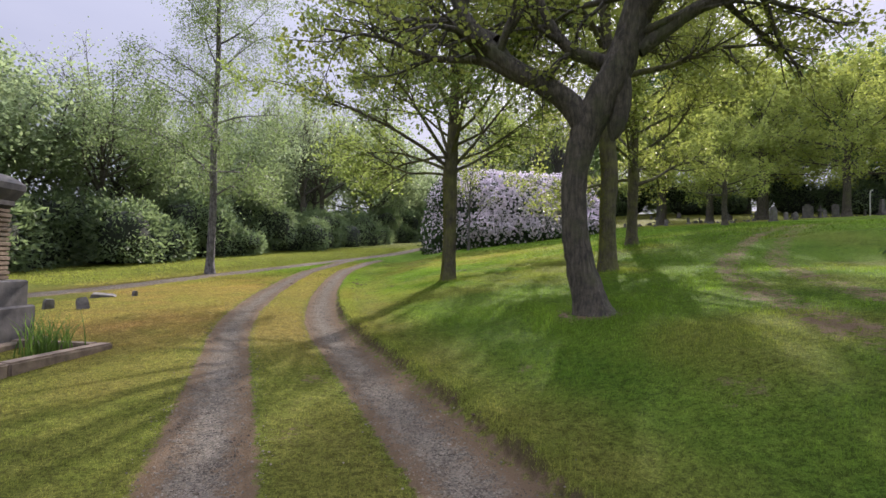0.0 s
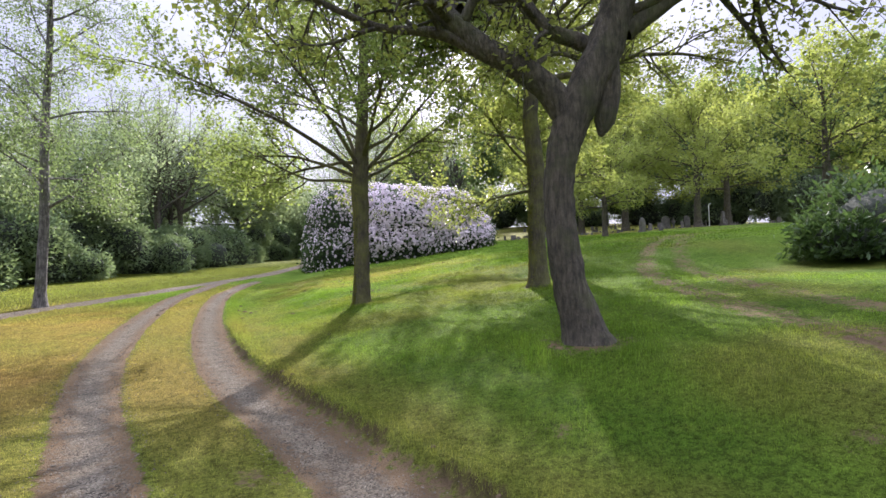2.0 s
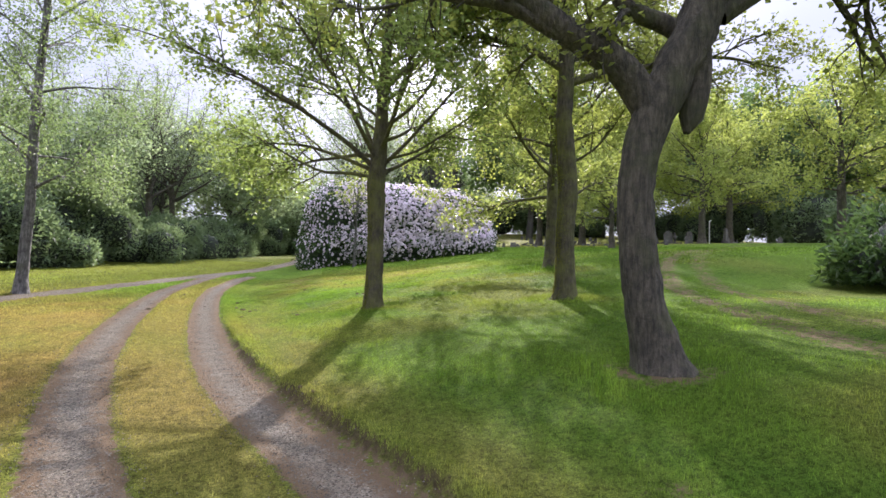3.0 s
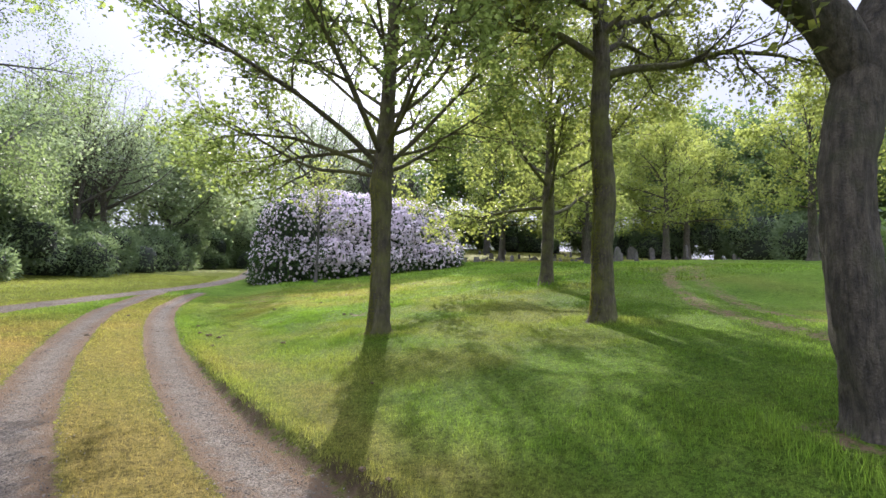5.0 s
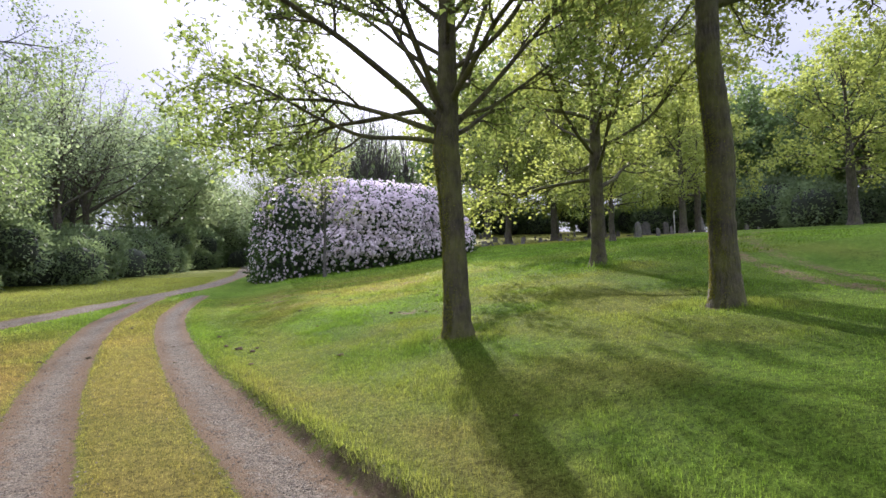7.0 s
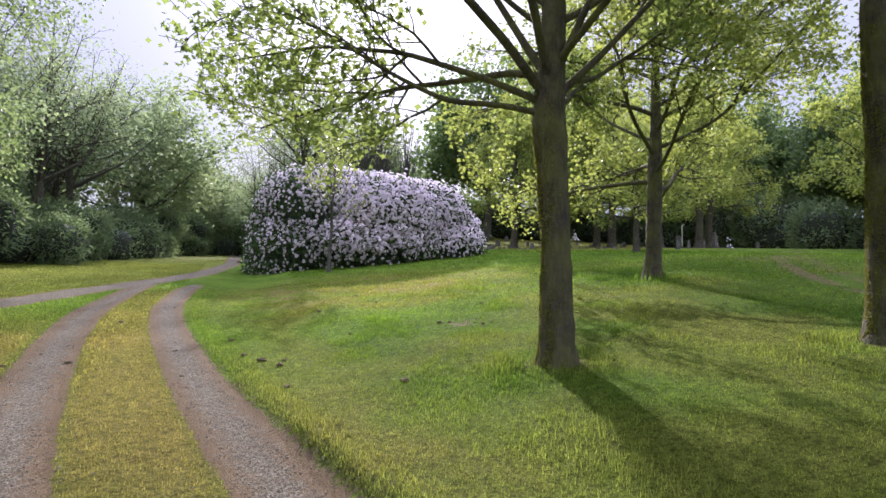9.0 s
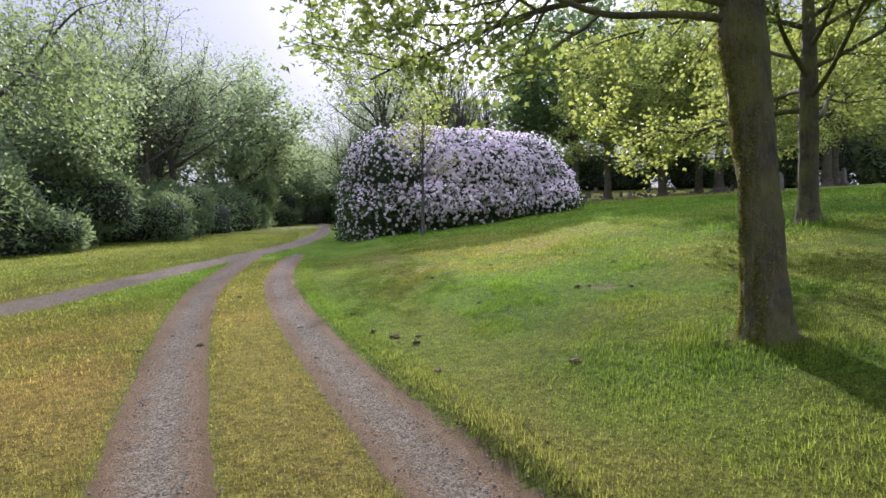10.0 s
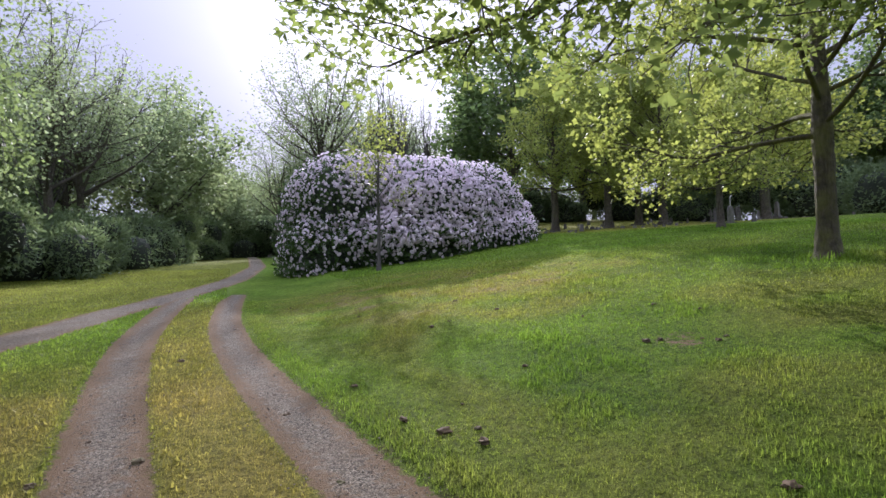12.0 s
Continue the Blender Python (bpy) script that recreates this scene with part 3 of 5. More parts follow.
def limb(base, way, steps, radii):
    """A main limb in the upright plane through base along way: steps are (out, up)."""
    return np.array([np.array(base) + way * a + np.array([0, 0, b]) for a, b in steps]), np.array(radii)


# the leaning oak by the track
R = toward(0.974, -0.225)
UP = np.array([0, 0, 1.0])


def oak_line(steps):
    return np.array([R * a + UP * b for a, b in steps])


oak_trunk = (oak_line(((0.02, -0.1), (-0.06, 0.25), (-0.16, 0.6), (-0.25, 1.15), (-0.28, 1.65), (-0.21, 2.15), (-0.08, 2.5), (0.07, 2.8), (0.22, 3.1), (0.36, 3.45), (0.55, 4.2), (0.75, 5.2), (0.8, 6.6), (0.9, 8.2))),
             np.array((0.215, 0.192, 0.176, 0.162, 0.16, 0.168, 0.195, 0.21, 0.2, 0.185, 0.16, 0.13, 0.09, 0.04)))
rng_ = np.random.default_rng(3)
oak_limbs = [
    (oak_line(((-0.12, 2.42), (-0.32, 2.78), (-0.62, 3.02), (-0.98, 3.22), (-1.35, 3.52), (-1.8, 4.1), (-2.2, 5.2), (-2.5, 6.6))), np.array((0.16, 0.15, 0.14, 0.125, 0.11, 0.085, 0.055, 0.025))),
    (oak_line(((0.30, 3.05), (0.34, 2.75), (0.26, 2.5), (0.21, 2.3), (0.2, 2.26))), np.array((0.125, 0.12, 0.115, 0.11, 0.03))),
    (oak_line(((-0.9, 3.1), (-1.5, 3.45), (-2.2, 3.5), (-3.0, 3.9), (-3.9, 4.1))), np.array((0.075, 0.06, 0.045, 0.03, 0.015))),
    (oak_line(((0.42, 3.1), (0.1, 3.35), (-0.3, 3.45), (-0.6, 3.9), (-0.9, 4.7), (-1.0, 5.7))) + np.array([0, 0.1, 0]), np.array((0.10, 0.09, 0.08, 0.06, 0.04, 0.02))),
    (oak_line(((0.5, 3.4), (1.2, 3.9), (2.0, 4.1), (3.0, 4.5), (4.2, 4.4))), np.array((0.10, 0.08, 0.06, 0.04, 0.015))),
    (oak_line(((0.6, 4.0), (1.4, 4.9), (2.4, 5.4), (3.6, 5.9))) + np.array([[0, 0, 0], [0.2, 0.5, 0], [0.4, 1.2, 0], [0.6, 2.0, 0]]), np.array((0.09, 0.07, 0.045, 0.015))),
    (oak_line(((0.55, 3.8), (0.9, 4.5), (1.5, 5.0), (2.4, 5.0))) - np.array([[0, 0, 0], [0, 0.9, 0], [0, 1.7, 0], [0, 2.6, 0]]), np.array((0.09, 0.07, 0.045, 0.015))),
    (oak_line(((0.6, 4.2), (0.2, 5.0), (-0.5, 5.6), (-1.2, 6.4))) - np.array([[0, 0, 0], [0, 0.7, 0], [0, 1.6, 0], [0, 2.4, 0]]), np.array((0.09, 0.07, 0.045, 0.015))),
    (oak_line(((-1.3, 3.7), (-2.0, 4.4), (-2.9, 4.8), (-3.8, 5.6))) + np.array([[0, 0, 0], [0, 0.7, 0], [0, 1.5, 0], [0, 2.2, 0]]), np.array((0.07, 0.055, 0.04, 0.015))),
] + auto_limbs(rng_, oak_trunk, 12, 3.6, 8.0, 3.2, (10, 60), 0.065)
oak = make_tree("oak_tree", (1.89, 7.25), oak_trunk, oak_limbs, 31, M_BARK_OAK, M_LEAF_OAK, "leaning dark-barked oak with forked trunk and sawn stub",
                split=True, sub=(10, 1.5), twigs=(9, 0.6), leaves=12, leaf_size=0.075, scatter=0.07, sides=16, spread=(35, 75), lift=0.0, twig_lift=-0.08, rough=0.16, flare=0.5, wobble=0.22)

# the maple with the fan of branches
maple_trunk = (np.array(((0, 0, -0.1), (0, 0.02, 0.3), (0.01, 0.09, 1.2), (0.0, 0.18, 2.1), (-0.02, 0.23, 2.6), (0.02, 0.26, 3.3), (0.06, 0.3, 4.6), (0.1, 0.3, 6.2), (0.1, 0.3, 8.2), (0.1, 0.3, 9.6))),
               np.array((0.185, 0.168, 0.155, 0.163, 0.185, 0.145, 0.12, 0.09, 0.05, 0.015)))
rng_ = np.random.default_rng(5)
L1, L2 = toward(-0.95, 0.32), toward(-0.8, -0.6)
maple_limbs = [
    limb((-0.05, 0.24, 2.7), L1, ((0.0, 0.0), (0.5, 0.08), (1.1, 0.08), (1.7, 0.35), (2.4, 0.75), (3.2, 1.1)), (0.038, 0.034, 0.029, 0.022, 0.016, 0.006)),
    limb((-0.05, 0.24, 2.88), toward(-0.9, -0.2), ((0, 0), (0.6, 0.45), (1.5, 0.95), (2.6, 1.4), (3.6, 1.75), (4.6, 1.9)), (0.054, 0.048, 0.038, 0.029, 0.019, 0.008)),
    limb((-0.05, 0.24, 2.82), toward(-0.9, 0.5), ((0, 0), (0.7, 0.3), (1.6, 0.6), (2.6, 0.7), (3.6, 0.55)), (0.045, 0.038, 0.029, 0.019, 0.008)),
    limb((0.0, 0.24, 3.0), L2, ((0, 0), (0.6, 0.7), (1.3, 1.5), (2.3, 2.3), (3.2, 2.8)), (0.051, 0.045, 0.032, 0.022, 0.008)),
    limb((0.0, 0.24, 3.05), toward(-0.5, 0.85), ((0, 0), (0.5, 0.8), (1.1, 1.8), (1.9, 2.8), (2.7, 3.6)), (0.051, 0.042, 0.032, 0.019, 0.008)),
    limb((0.05, 0.24, 2.9), toward(0.9, -0.3), ((0, 0), (0.5, 0.5), (1.1, 1.2), (1.9, 2.1), (2.7, 2.9)), (0.048, 0.038, 0.029, 0.019, 0.008)),
    limb((0.05, 0.24, 2.8), toward(0.7, 0.7), ((0, 0), (0.6, 0.25), (1.4, 0.7), (2.3, 1.1), (3.2, 1.2)), (0.045, 0.038, 0.029, 0.019, 0.008)),
    limb((0.05, 0.24, 3.15), toward(0.4, -0.9), ((0, 0), (0.4, 0.7), (0.9, 1.6), (1.5, 2.6), (2.1, 3.4)), (0.045, 0.038, 0.029, 0.019, 0.008)),
] + auto_limbs(rng_, maple_trunk, 38, 2.9, 9.0, 4.6, (26, 66), 0.042, 0.0, 0.12)
maple = make_tree("maple_tree", (-0.1, 13.54), maple_trunk, maple_limbs, 32, M_BARK_MAPLE, M_LEAF_MAPLE, "mossy maple with a fan of branches and fresh leaves",
                  split=True, lobed=True, sub=(10, 1.45), twigs=(8, 0.65), leaves=16, leaf_size=0.09, scatter=0.10, spread=(22, 58), lift=0.05, twig_lift=0.0, sides=16, rough=0.16, flare=0.3, f0=0.36)

# the tall curved tree beside it
tall_trunk = (np.array(((0, 0, -0.1), (0, 0, 0.4), (-0.02, 0, 1.3), (0.03, 0, 2.2), (-0.02, 0, 2.8), (-0.1, 0, 3.6), (-0.06, 0, 4.5), (-0.1, 0, 5.6), (-0.2, 0, 7.2), (-0.2, 0, 9), (-0.2, 0, 10.5))),
              np.array((0.215, 0.19, 0.172, 0.185, 0.178, 0.155, 0.15, 0.12, 0.09, 0.05, 0.015)))
rng_ = np.random.default_rng(6)
tall_limbs = [
    limb((0.0, 0, 4.35), toward(0.92, -0.36), ((0, 0), (0.5, 0.15), (1.3, 0.22), (2.1, 0.5), (3.0, 0.45), (4.0, 0.2)), (0.085, 0.075, 0.06, 0.045, 0.03, 0.012)),
    limb((0.0, 0, 4.8), toward(0.8, 0.5), ((0, 0), (0.8, 0.5), (1.8, 0.7), (3.0, 1.0)), (0.07, 0.055, 0.04, 0.012)),
    limb((-0.1, 0, 4.6), toward(-0.94, 0.3), ((0, 0), (0.7, 0.45), (1.7, 0.7), (2.9, 0.7)), (0.075, 0.06, 0.04, 0.012)),
    limb((-0.1, 0, 5.0), toward(-0.7, -0.7), ((0, 0), (0.7, 0.6), (1.6, 0.9), (2.8, 1.0)), (0.07, 0.055, 0.04, 0.012)),
    limb((-0.1, 0, 5.0), toward(0.5, -0.9), ((0, 0), (0.7, 0.6), (1.6, 1.0), (2.8, 1.0)), (0.07, 0.055, 0.04, 0.012)),
] + auto_limbs(rng_, tall_trunk, 12, 5.0, 9.8, 3.4, (18, 55), 0.07)
tall = make_tree("maple_tree", (3.51, 12.52), tall_trunk, tall_limbs, 33, M_BARK_MAPLE, M_LEAF_OAK, "tall slightly curved tree with long thin sparse branches",
                 split=True, lobed=True, sub=(12, 1.6), twigs=(8, 0.7), leaves=18, leaf_size=0.085, scatter=0.10, spread=(30, 65), lift=0.0, twig_lift=-0.06, sides=14, flare=0.35, wobble=0.2)

M_MOSS = leaf_material("trunk_moss", (0.10, 0.11, 0.02), (0.20, 0.20, 0.04), (0.26, 0.26, 0.05), 0.8, 0.3)


def moss_coat(owner, trunk, side_way, count, seed, top_):
    """Small cushions of moss on the side of a trunk that faces side_way."""
    rng = np.random.default_rng(seed)
    pts, rad = resample(*trunk, 0.07)
    z = rng.uniform(0.02, 1, count) ** 1.3 * top_
    i = np.clip(np.searchsorted(pts[:, 2], z), 0, len(pts) - 1)
    az = math.atan2(side_way[1], side_way[0]) + rng.normal(0, 0.75, count)
    out = np.stack((np.cos(az), np.sin(az), np.zeros(count)), -1)
    keep_ = value_noise(az * 2.2, z, 3.0, seed) > 0.42
    foot = 1 + np.exp(-z / 0.22) * 0.3
    c = np.stack((pts[i, 0], pts[i, 1], z), -1) + out * (rad[i] * foot * 1.02)[:, None]
    me = leaf_fans("moss", rng, c[keep_], out[keep_], 0.034, M_MOSS, 0.9)
    trunk_part = next(o for o in owner.children if o.name.startswith("trunk"))
    tagged(part("moss", me, trunk_part, "yellow-green moss"), kind="stuff")


MOSSY = ((maple, maple_trunk, (-1.0, 0.35), 9000, 71, 3.2), (tall, tall_trunk, (-0.9, 0.5), 9000, 72, 3.6))

# the spreading maples on the lawn and among the graves
lawn_trunk = (np.array(((0, 0, -0.1), (0, 0, 0.4), (0.02, 0, 1.4), (0.02, 0, 2.4), (0.05, 0, 3.8), (0.0, 0, 6.0), (0, 0, 8.4))), np.array((0.21, 0.18, 0.165, 0.175, 0.125, 0.075, 0.015)))
rng_ = np.random.default_rng(8)
lawn_tree = make_tree("maple_tree", (5.98, 18.59), lawn_trunk, auto_limbs(rng_, lawn_trunk, 30, 2.1, 8.0, 4.4, (12, 62), 0.06, 0.015, 0.1, True), 34, M_BARK_MAPLE, M_LEAF_LIME,
                      "spreading maple with low branches and yellow-green leaves", split=True, lobed=True, sub=(11, 1.5), twigs=(7, 0.7), leaves=17, leaf_size=0.105, scatter=0.12, spread=(25, 60), sides=10, lift=0.0, twig_lift=-0.02, f0=0.3)
far_trunk = (np.array(((0, 0, -0.1), (0, 0, 0.5), (0.05, 0, 1.6), (0.0, 0, 2.8), (0.05, 0, 4.6), (0.0, 0, 6.6), (0, 0, 8.6))), np.array((0.30, 0.26, 0.23, 0.22, 0.15, 0.09, 0.02)))
rng_ = np.random.default_rng(9)
far_maple = make_tree("maple_tree", (16.2, 43.0), far_trunk, auto_limbs(rng_, far_trunk, 22, 2.7, 8.2, 4.6, (6, 60), 0.08, 0.02, 0.1, True), 35, M_BARK_OAK, M_LEAF_LIME,
                      "spreading maple in fresh leaf among gravestones", sub=(6, 1.7), twigs=(4, 0.9), leaves=24, leaf_size=0.165, scatter=0.22, spread=(25, 60), sides=8, f0=0.2, twig_sides=3)
tagged(far_maple, group="maples among the graves")
for x, y, s, a in ((18.7, 40.5, 1.0, 70), (13.29, 27.19, 0.55, 130), (21.3, 38.4, 1.05, 200), (23.2, 32.8, 0.9, 250), (21.26, 21.64, 0.8, 20), (25.3, 45.1, 1.1, 300), (30.0, 38.0, 1.05, 160)):
    copy_thing(far_maple, pose(x, y, h(x, y) - 0.06, 0, 0, a) @ Matrix.Diagonal((s, s, s, 1)))

# birch
birch_trunk = (np.array(((0, 0, -0.1), (0, 0, 0.5), (0.05, 0, 2.5), (0.0, 0, 5), (0.08, 0, 8), (0.0, 0, 11), (0, 0, 13.5))), np.array((0.17, 0.14, 0.125, 0.11, 0.085, 0.05, 0.012)))
rng_ = np.random.default_rng(10)
birch = make_tree("birch_tree", (-8.78, 19.17), birch_trunk, auto_limbs(rng_, birch_trunk, 30, 2.6, 13.0, 3.4, (22, 62), 0.045, -0.01), 36, M_BARK_BIRCH, M_LEAF_BIRCH,
                  "slender birch with fine hanging twigs and small leaves", split=True, sub=(9, 1.5), twigs=(7, 0.9), leaves=34, leaf_size=0.062, scatter=0.18, spread=(25, 60), lift=-0.06, twig_lift=-0.3, sides=10, flare=0.4, droop=0.8, twig_sides=3)

# sapling in front of the bush
sap_trunk = (np.array(((0, 0, -0.1), (0, 0, 0.8), (0.03, 0, 1.8), (0.0, 0, 2.6), (0.05, 0, 3.6), (0, 0, 4.9))), np.array((0.08, 0.065, 0.06, 0.05, 0.035, 0.008)))
rng_ = np.random.default_rng(12)
sapling = make_tree("sapling", (0.65, 31.0), sap_trunk, auto_limbs(rng_, sap_trunk, 14, 1.6, 4.6, 2.4, (45, 72), 0.03, 0.03), 37, M_BARK_FAR, M_LEAF_LIME,
                    "young tree with thin upright branches and yellow-green leaves", sub=(5, 0.9), twigs=(3, 0.5), leaves=6, leaf_size=0.13, scatter=0.12, sides=6, f0=0.45, twig_sides=3)


def wood_tree(name, seed, height, width, leaf, label, leaves=68, size=0.32, clear=0.2, bark=None, limbs=26, puff=0.75):
    """A woodland tree whose leaves hang in clumps round its limbs."""
    rng = np.random.default_rng(seed)
    top = tagged(new(name), label, "tree", "woodland trees")
    stem = (np.array(((0, 0, -0.3), (0.15, 0, height * 0.2), (-0.15, 0.1, height * 0.42), (0.1, 0, height * 0.66))), np.array((height * 0.022, height * 0.017, height * 0.012, 0.03)))
    p, r = resample(*stem, 0.5)
    part("trunk", mesh_from("trunk", *tube(p, r, 8, 0.1, seed), bark or M_BARK_FAR, True), top)
    tubes, cents = [], []
    mid = height * (clear + 1) / 2
    for k in range(limbs):
        zz = 1 - 1.45 * (k + 0.5) / limbs
        az = k * 2.399 + rng.uniform(-0.3, 0.3)
        rr = math.sqrt(max(0.0, 1 - zz * zz))
        reach = rng.uniform(0.72, 1.06)
        end = np.array([math.cos(az) * rr * width * reach, math.sin(az) * rr * width * reach, mid + zz * (height - mid) * reach])
        z0 = min(height * rng.uniform(max(0.2, clear), 0.62), max(height * 0.16, end[2] * 0.8))
        i = int(np.argmin(np.abs(p[:, 2] - z0)))
        start = p[i]
        elbow = start + (end - start) * np.array([0.62, 0.62, 0.42]) + rng.normal(0, 0.3, 3)
        lp, lr = resample(np.array((start, start * 0.75 + elbow * 0.25, elbow, end)), np.array((r[i] * 0.6, r[i] * 0.45, r[i] * 0.3, 0.02)), 0.6)
        tubes.append(tube(lp, np.maximum(lr, 0.02), 5))
        for sp, sr in fork(rng, lp, lr, 7, 0.35, width * 0.32, (25, 65), 0.15, 0.02, 4):
            tubes.append(tube(sp, np.maximum(sr, 0.014), 3))
            if leaves:
                cents.append(along(rng, sp, leaves, puff * width * 0.14))
            if leaves < 40:
                for tp, tr_ in fork(rng, sp, sr, 3, 0.2, width * 0.2, (25, 60), 0.15, 0.03, 3):
                    tubes.append(tube(tp, np.maximum(tr_, 0.010), 3))
    tagged(part("branchwork", mesh_from("branchwork", *joined(tubes), bark or M_BARK_FAR, True), top), kind="stuff")
    if cents:
        tagged(part("crown", leaf_mesh("crown", rng, np.concatenate(cents), size, leaf, 0.3, 0.85), top), kind="stuff")
    return top


def place_first(ob, x, y, s=1.0, a=0):
    ob.matrix_basis = pose(x, y, h(x, y) - 0.1, 0, 0, a) @ Matrix.Diagonal((s, s, s, 1))


wood_a = wood_tree("woodland_tree", 51, 12.5, 5.0, M_LEAF_WOOD, "full-leaved green woodland tree at the meadow's edge", leaves=100, size=0.23)
wood_b = wood_tree("woodland_tree", 52, 11.0, 5.4, M_LEAF_WOOD, "rounded green woodland tree", clear=0.04, leaves=115, size=0.23)
wood_c = wood_tree("woodland_tree", 53, 14.0, 4.6, M_LEAF_WOOD, "woodland tree in thin spring leaf with sky between its branches", leaves=32, size=0.16, clear=0.32, puff=0.9, bark=M_BARK_OAK)
wood_d = wood_tree("evergreen_tree", 54, 13.0, 5.2, M_LEAF_DEEP, "dark-leaved tree behind the graves", leaves=80, clear=0.1)
bare_tree = wood_tree("bare_tree", 55, 13.0, 1.5, M_LEAF_OAK, "bare slender tree with upright twigs", leaves=0, limbs=24, clear=0.3)
COPIES = (
    (wood_a, ((-19.5, 21, 0.78, 0), (-18, 28, 0.75, 80), (-15.6, 37.5, 0.8, 140), (-25, 17, 0.9, 30), (-24, 24, 0.85, 310), (-8, 84, 1.05, 100), (-1, 84, 0.85, 280), (14, 76, 1.0, 60))),
    (wood_b, ((-10.6, 63, 1.42, 0), (-7.2, 77, 1.0, 100), (-17.5, 33, 0.6, 50), (-5, 90, 1.0, 20), (-6.0, 100, 1.2, 150), (1, 95, 1.2, 80), (9, 84, 1.0, 10), (-20, 56, 1.0, 200), (-22, 66, 1.1, 310), (4.5, 69, 0.95, 40), (11, 70, 0.9, 170), (17, 70, 0.85, 260))),
    (wood_c, ((-13.6, 46, 1.02, 0), (-13.2, 51, 1.05, 80), (-14.8, 42.5, 0.95, 190), (-17, 25, 0.75, 250), (3.2, 61, 1.4, 30), (-15, 55, 0.95, 120), (-21, 47, 1.0, 10), (0, 69, 0.92, 210), (4.5, 70, 1.2, 300), (8.6, 71, 1.32, 75), (13, 69, 1.08, 165))),
    (wood_d, ((21.5, 58, 1.5, 0), (34, 64, 1.4, 70), (42, 57, 1.4, 160), (44, 75, 1.5, 250), (48, 52, 1.45, 30), (50, 38, 1.35, 190), (46, 27, 1.15, 20), (56, 52, 1.35, 100), (57, 42, 1.3, 280))),
    (bare_tree, ((9, 61, 1.35, 0), (11.5, 63, 1.15, 60), (14, 62, 1.05, 130), (-14.2, 48.5, 0.75, 200))),
)
for first, spots in COPIES:
    for k, (x, y, s, a) in enumerate(spots):
        if k == 0:
            place_first(first, x, y, s, a)
        else:
            copy_thing(first, pose(x, y, h(x, y) - 0.1, 0, 0, a) @ Matrix.Diagonal((s / first.scale[0],) * 3 + (1,)))

# ---- bushes ----


def flat_floor(x, y):
    return 0 * x


def blob_points(rng, lobes, count, shell=0.12, floor=flat_floor):
    """Places on the outer skin of a heap of rounded lobes (centre, radii), with outward ways, above a floor."""
    pts, nor = [], []
    while sum(len(p) for p in pts) < count:
        c, r = lobes[int(rng.integers(len(lobes)))]
        d = rng.normal(size=(400, 3))
        d /= np.linalg.norm(d, axis=1)[:, None]
        sgn = np.sign(d) * np.abs(d) ** 0.8
        p = np.array(c) + sgn * np.array(r) * (1 + rng.normal(0, shell * 0.35, (400, 1)))
        ok = p[:, 2] > 0.05 + floor(p[:, 0], p[:, 1])
        for c2, r2 in lobes:
            q = (p - np.array(c2)) / np.array(r2)
            ok &= (np.abs(q) ** 2.5).sum(1) > 0.80
        pts.append(p[ok])
        nor.append((d / np.array(r))[ok])
    p, n_ = np.concatenate(pts)[:count], np.concatenate(nor)[:count]
    return p, n_ / np.linalg.norm(n_, axis=1)[:, None]


def core_mesh(name, lobes, mat, floor=flat_floor):
    """A solid dark core that stands in for the shade inside a bush."""
    vs, fs, off = [], [], 0
    for c, r in lobes:
        bm = bmesh.new()
        bmesh.ops.create_icosphere(bm, subdivisions=3, radius=1)
        v = np.array([q.co[:] for q in bm.verts])
        f = np.array([[q.index for q in t.verts] for t in bm.faces])
        bm.free()
        v = np.sign(v) * np.abs(v) ** 0.8 * np.array(r) * 0.90 + np.array(c)
        v[:, 2] = np.maximum(v[:, 2], floor(v[:, 0], v[:, 1]) - 0.3)
        vs.append(v)
        fs.append(f + off)
        off += len(v)
    return mesh_from(name, np.concatenate(vs), np.concatenate(fs), mat)


def leaf_fans(name, rng, p, nrm, size, mat, jitter=0.6):
    """Long leaves that point outwards from a bush."""
    n = len(p)
    d = nrm + rng.normal(0, jitter, (n, 3))
    d /= np.linalg.norm(d, axis=1)[:, None]
    s = np.cross(d, rng.normal(size=(n, 3)))
    s /= np.linalg.norm(s, axis=1)[:, None]
    up = np.cross(s, d)
    L = size * rng.uniform(0.7, 1.3, n)[:, None]
    v = np.stack((p - d * L * 0.5, p + s * L * 0.18 + up * L * 0.06, p + d * L * 0.5, p - s * L * 0.18 + up * L * 0.06), 1)
    i = np.arange(n)[:, None] * 4
    f = np.concatenate((i + np.array([[0, 1, 2]]), i + np.array([[0, 2, 3]])), 1).reshape(-1, 3)
    return mesh_from(name, v.reshape(-1, 3), f, mat)


def trusses(name, rng, p, nrm, size, mat):
    """Domed flower heads, each a ring of petals round a raised middle."""
    n = len(p)
    a = np.cross(nrm, rng.normal(size=(n, 3)))
    a /= np.linalg.norm(a, axis=1)[:, None]
    b = np.cross(nrm, a)
    s = size * rng.uniform(0.6, 1.25, n)[:, None]
    rows = [p + nrm * s * 0.42]
    for k in range(6):
        t = 2 * math.pi * k / 6
        rows.append(p + (a * math.cos(t) + b * math.sin(t)) * s * 0.5 * rng.uniform(0.65, 1.25, (n, 1)) + nrm * s * rng.uniform(-0.1, 0.2, (n, 1)))
    v = np.stack(rows, 1)
    i = np.arange(n)[:, None] * 7
    f = np.concatenate([i + np.array([[0, 1 + k, 1 + (k + 1) % 6]]) for k in range(6)], 1).reshape(-1, 3)
    return mesh_from(name, v.reshape(-1, 3), f, mat)


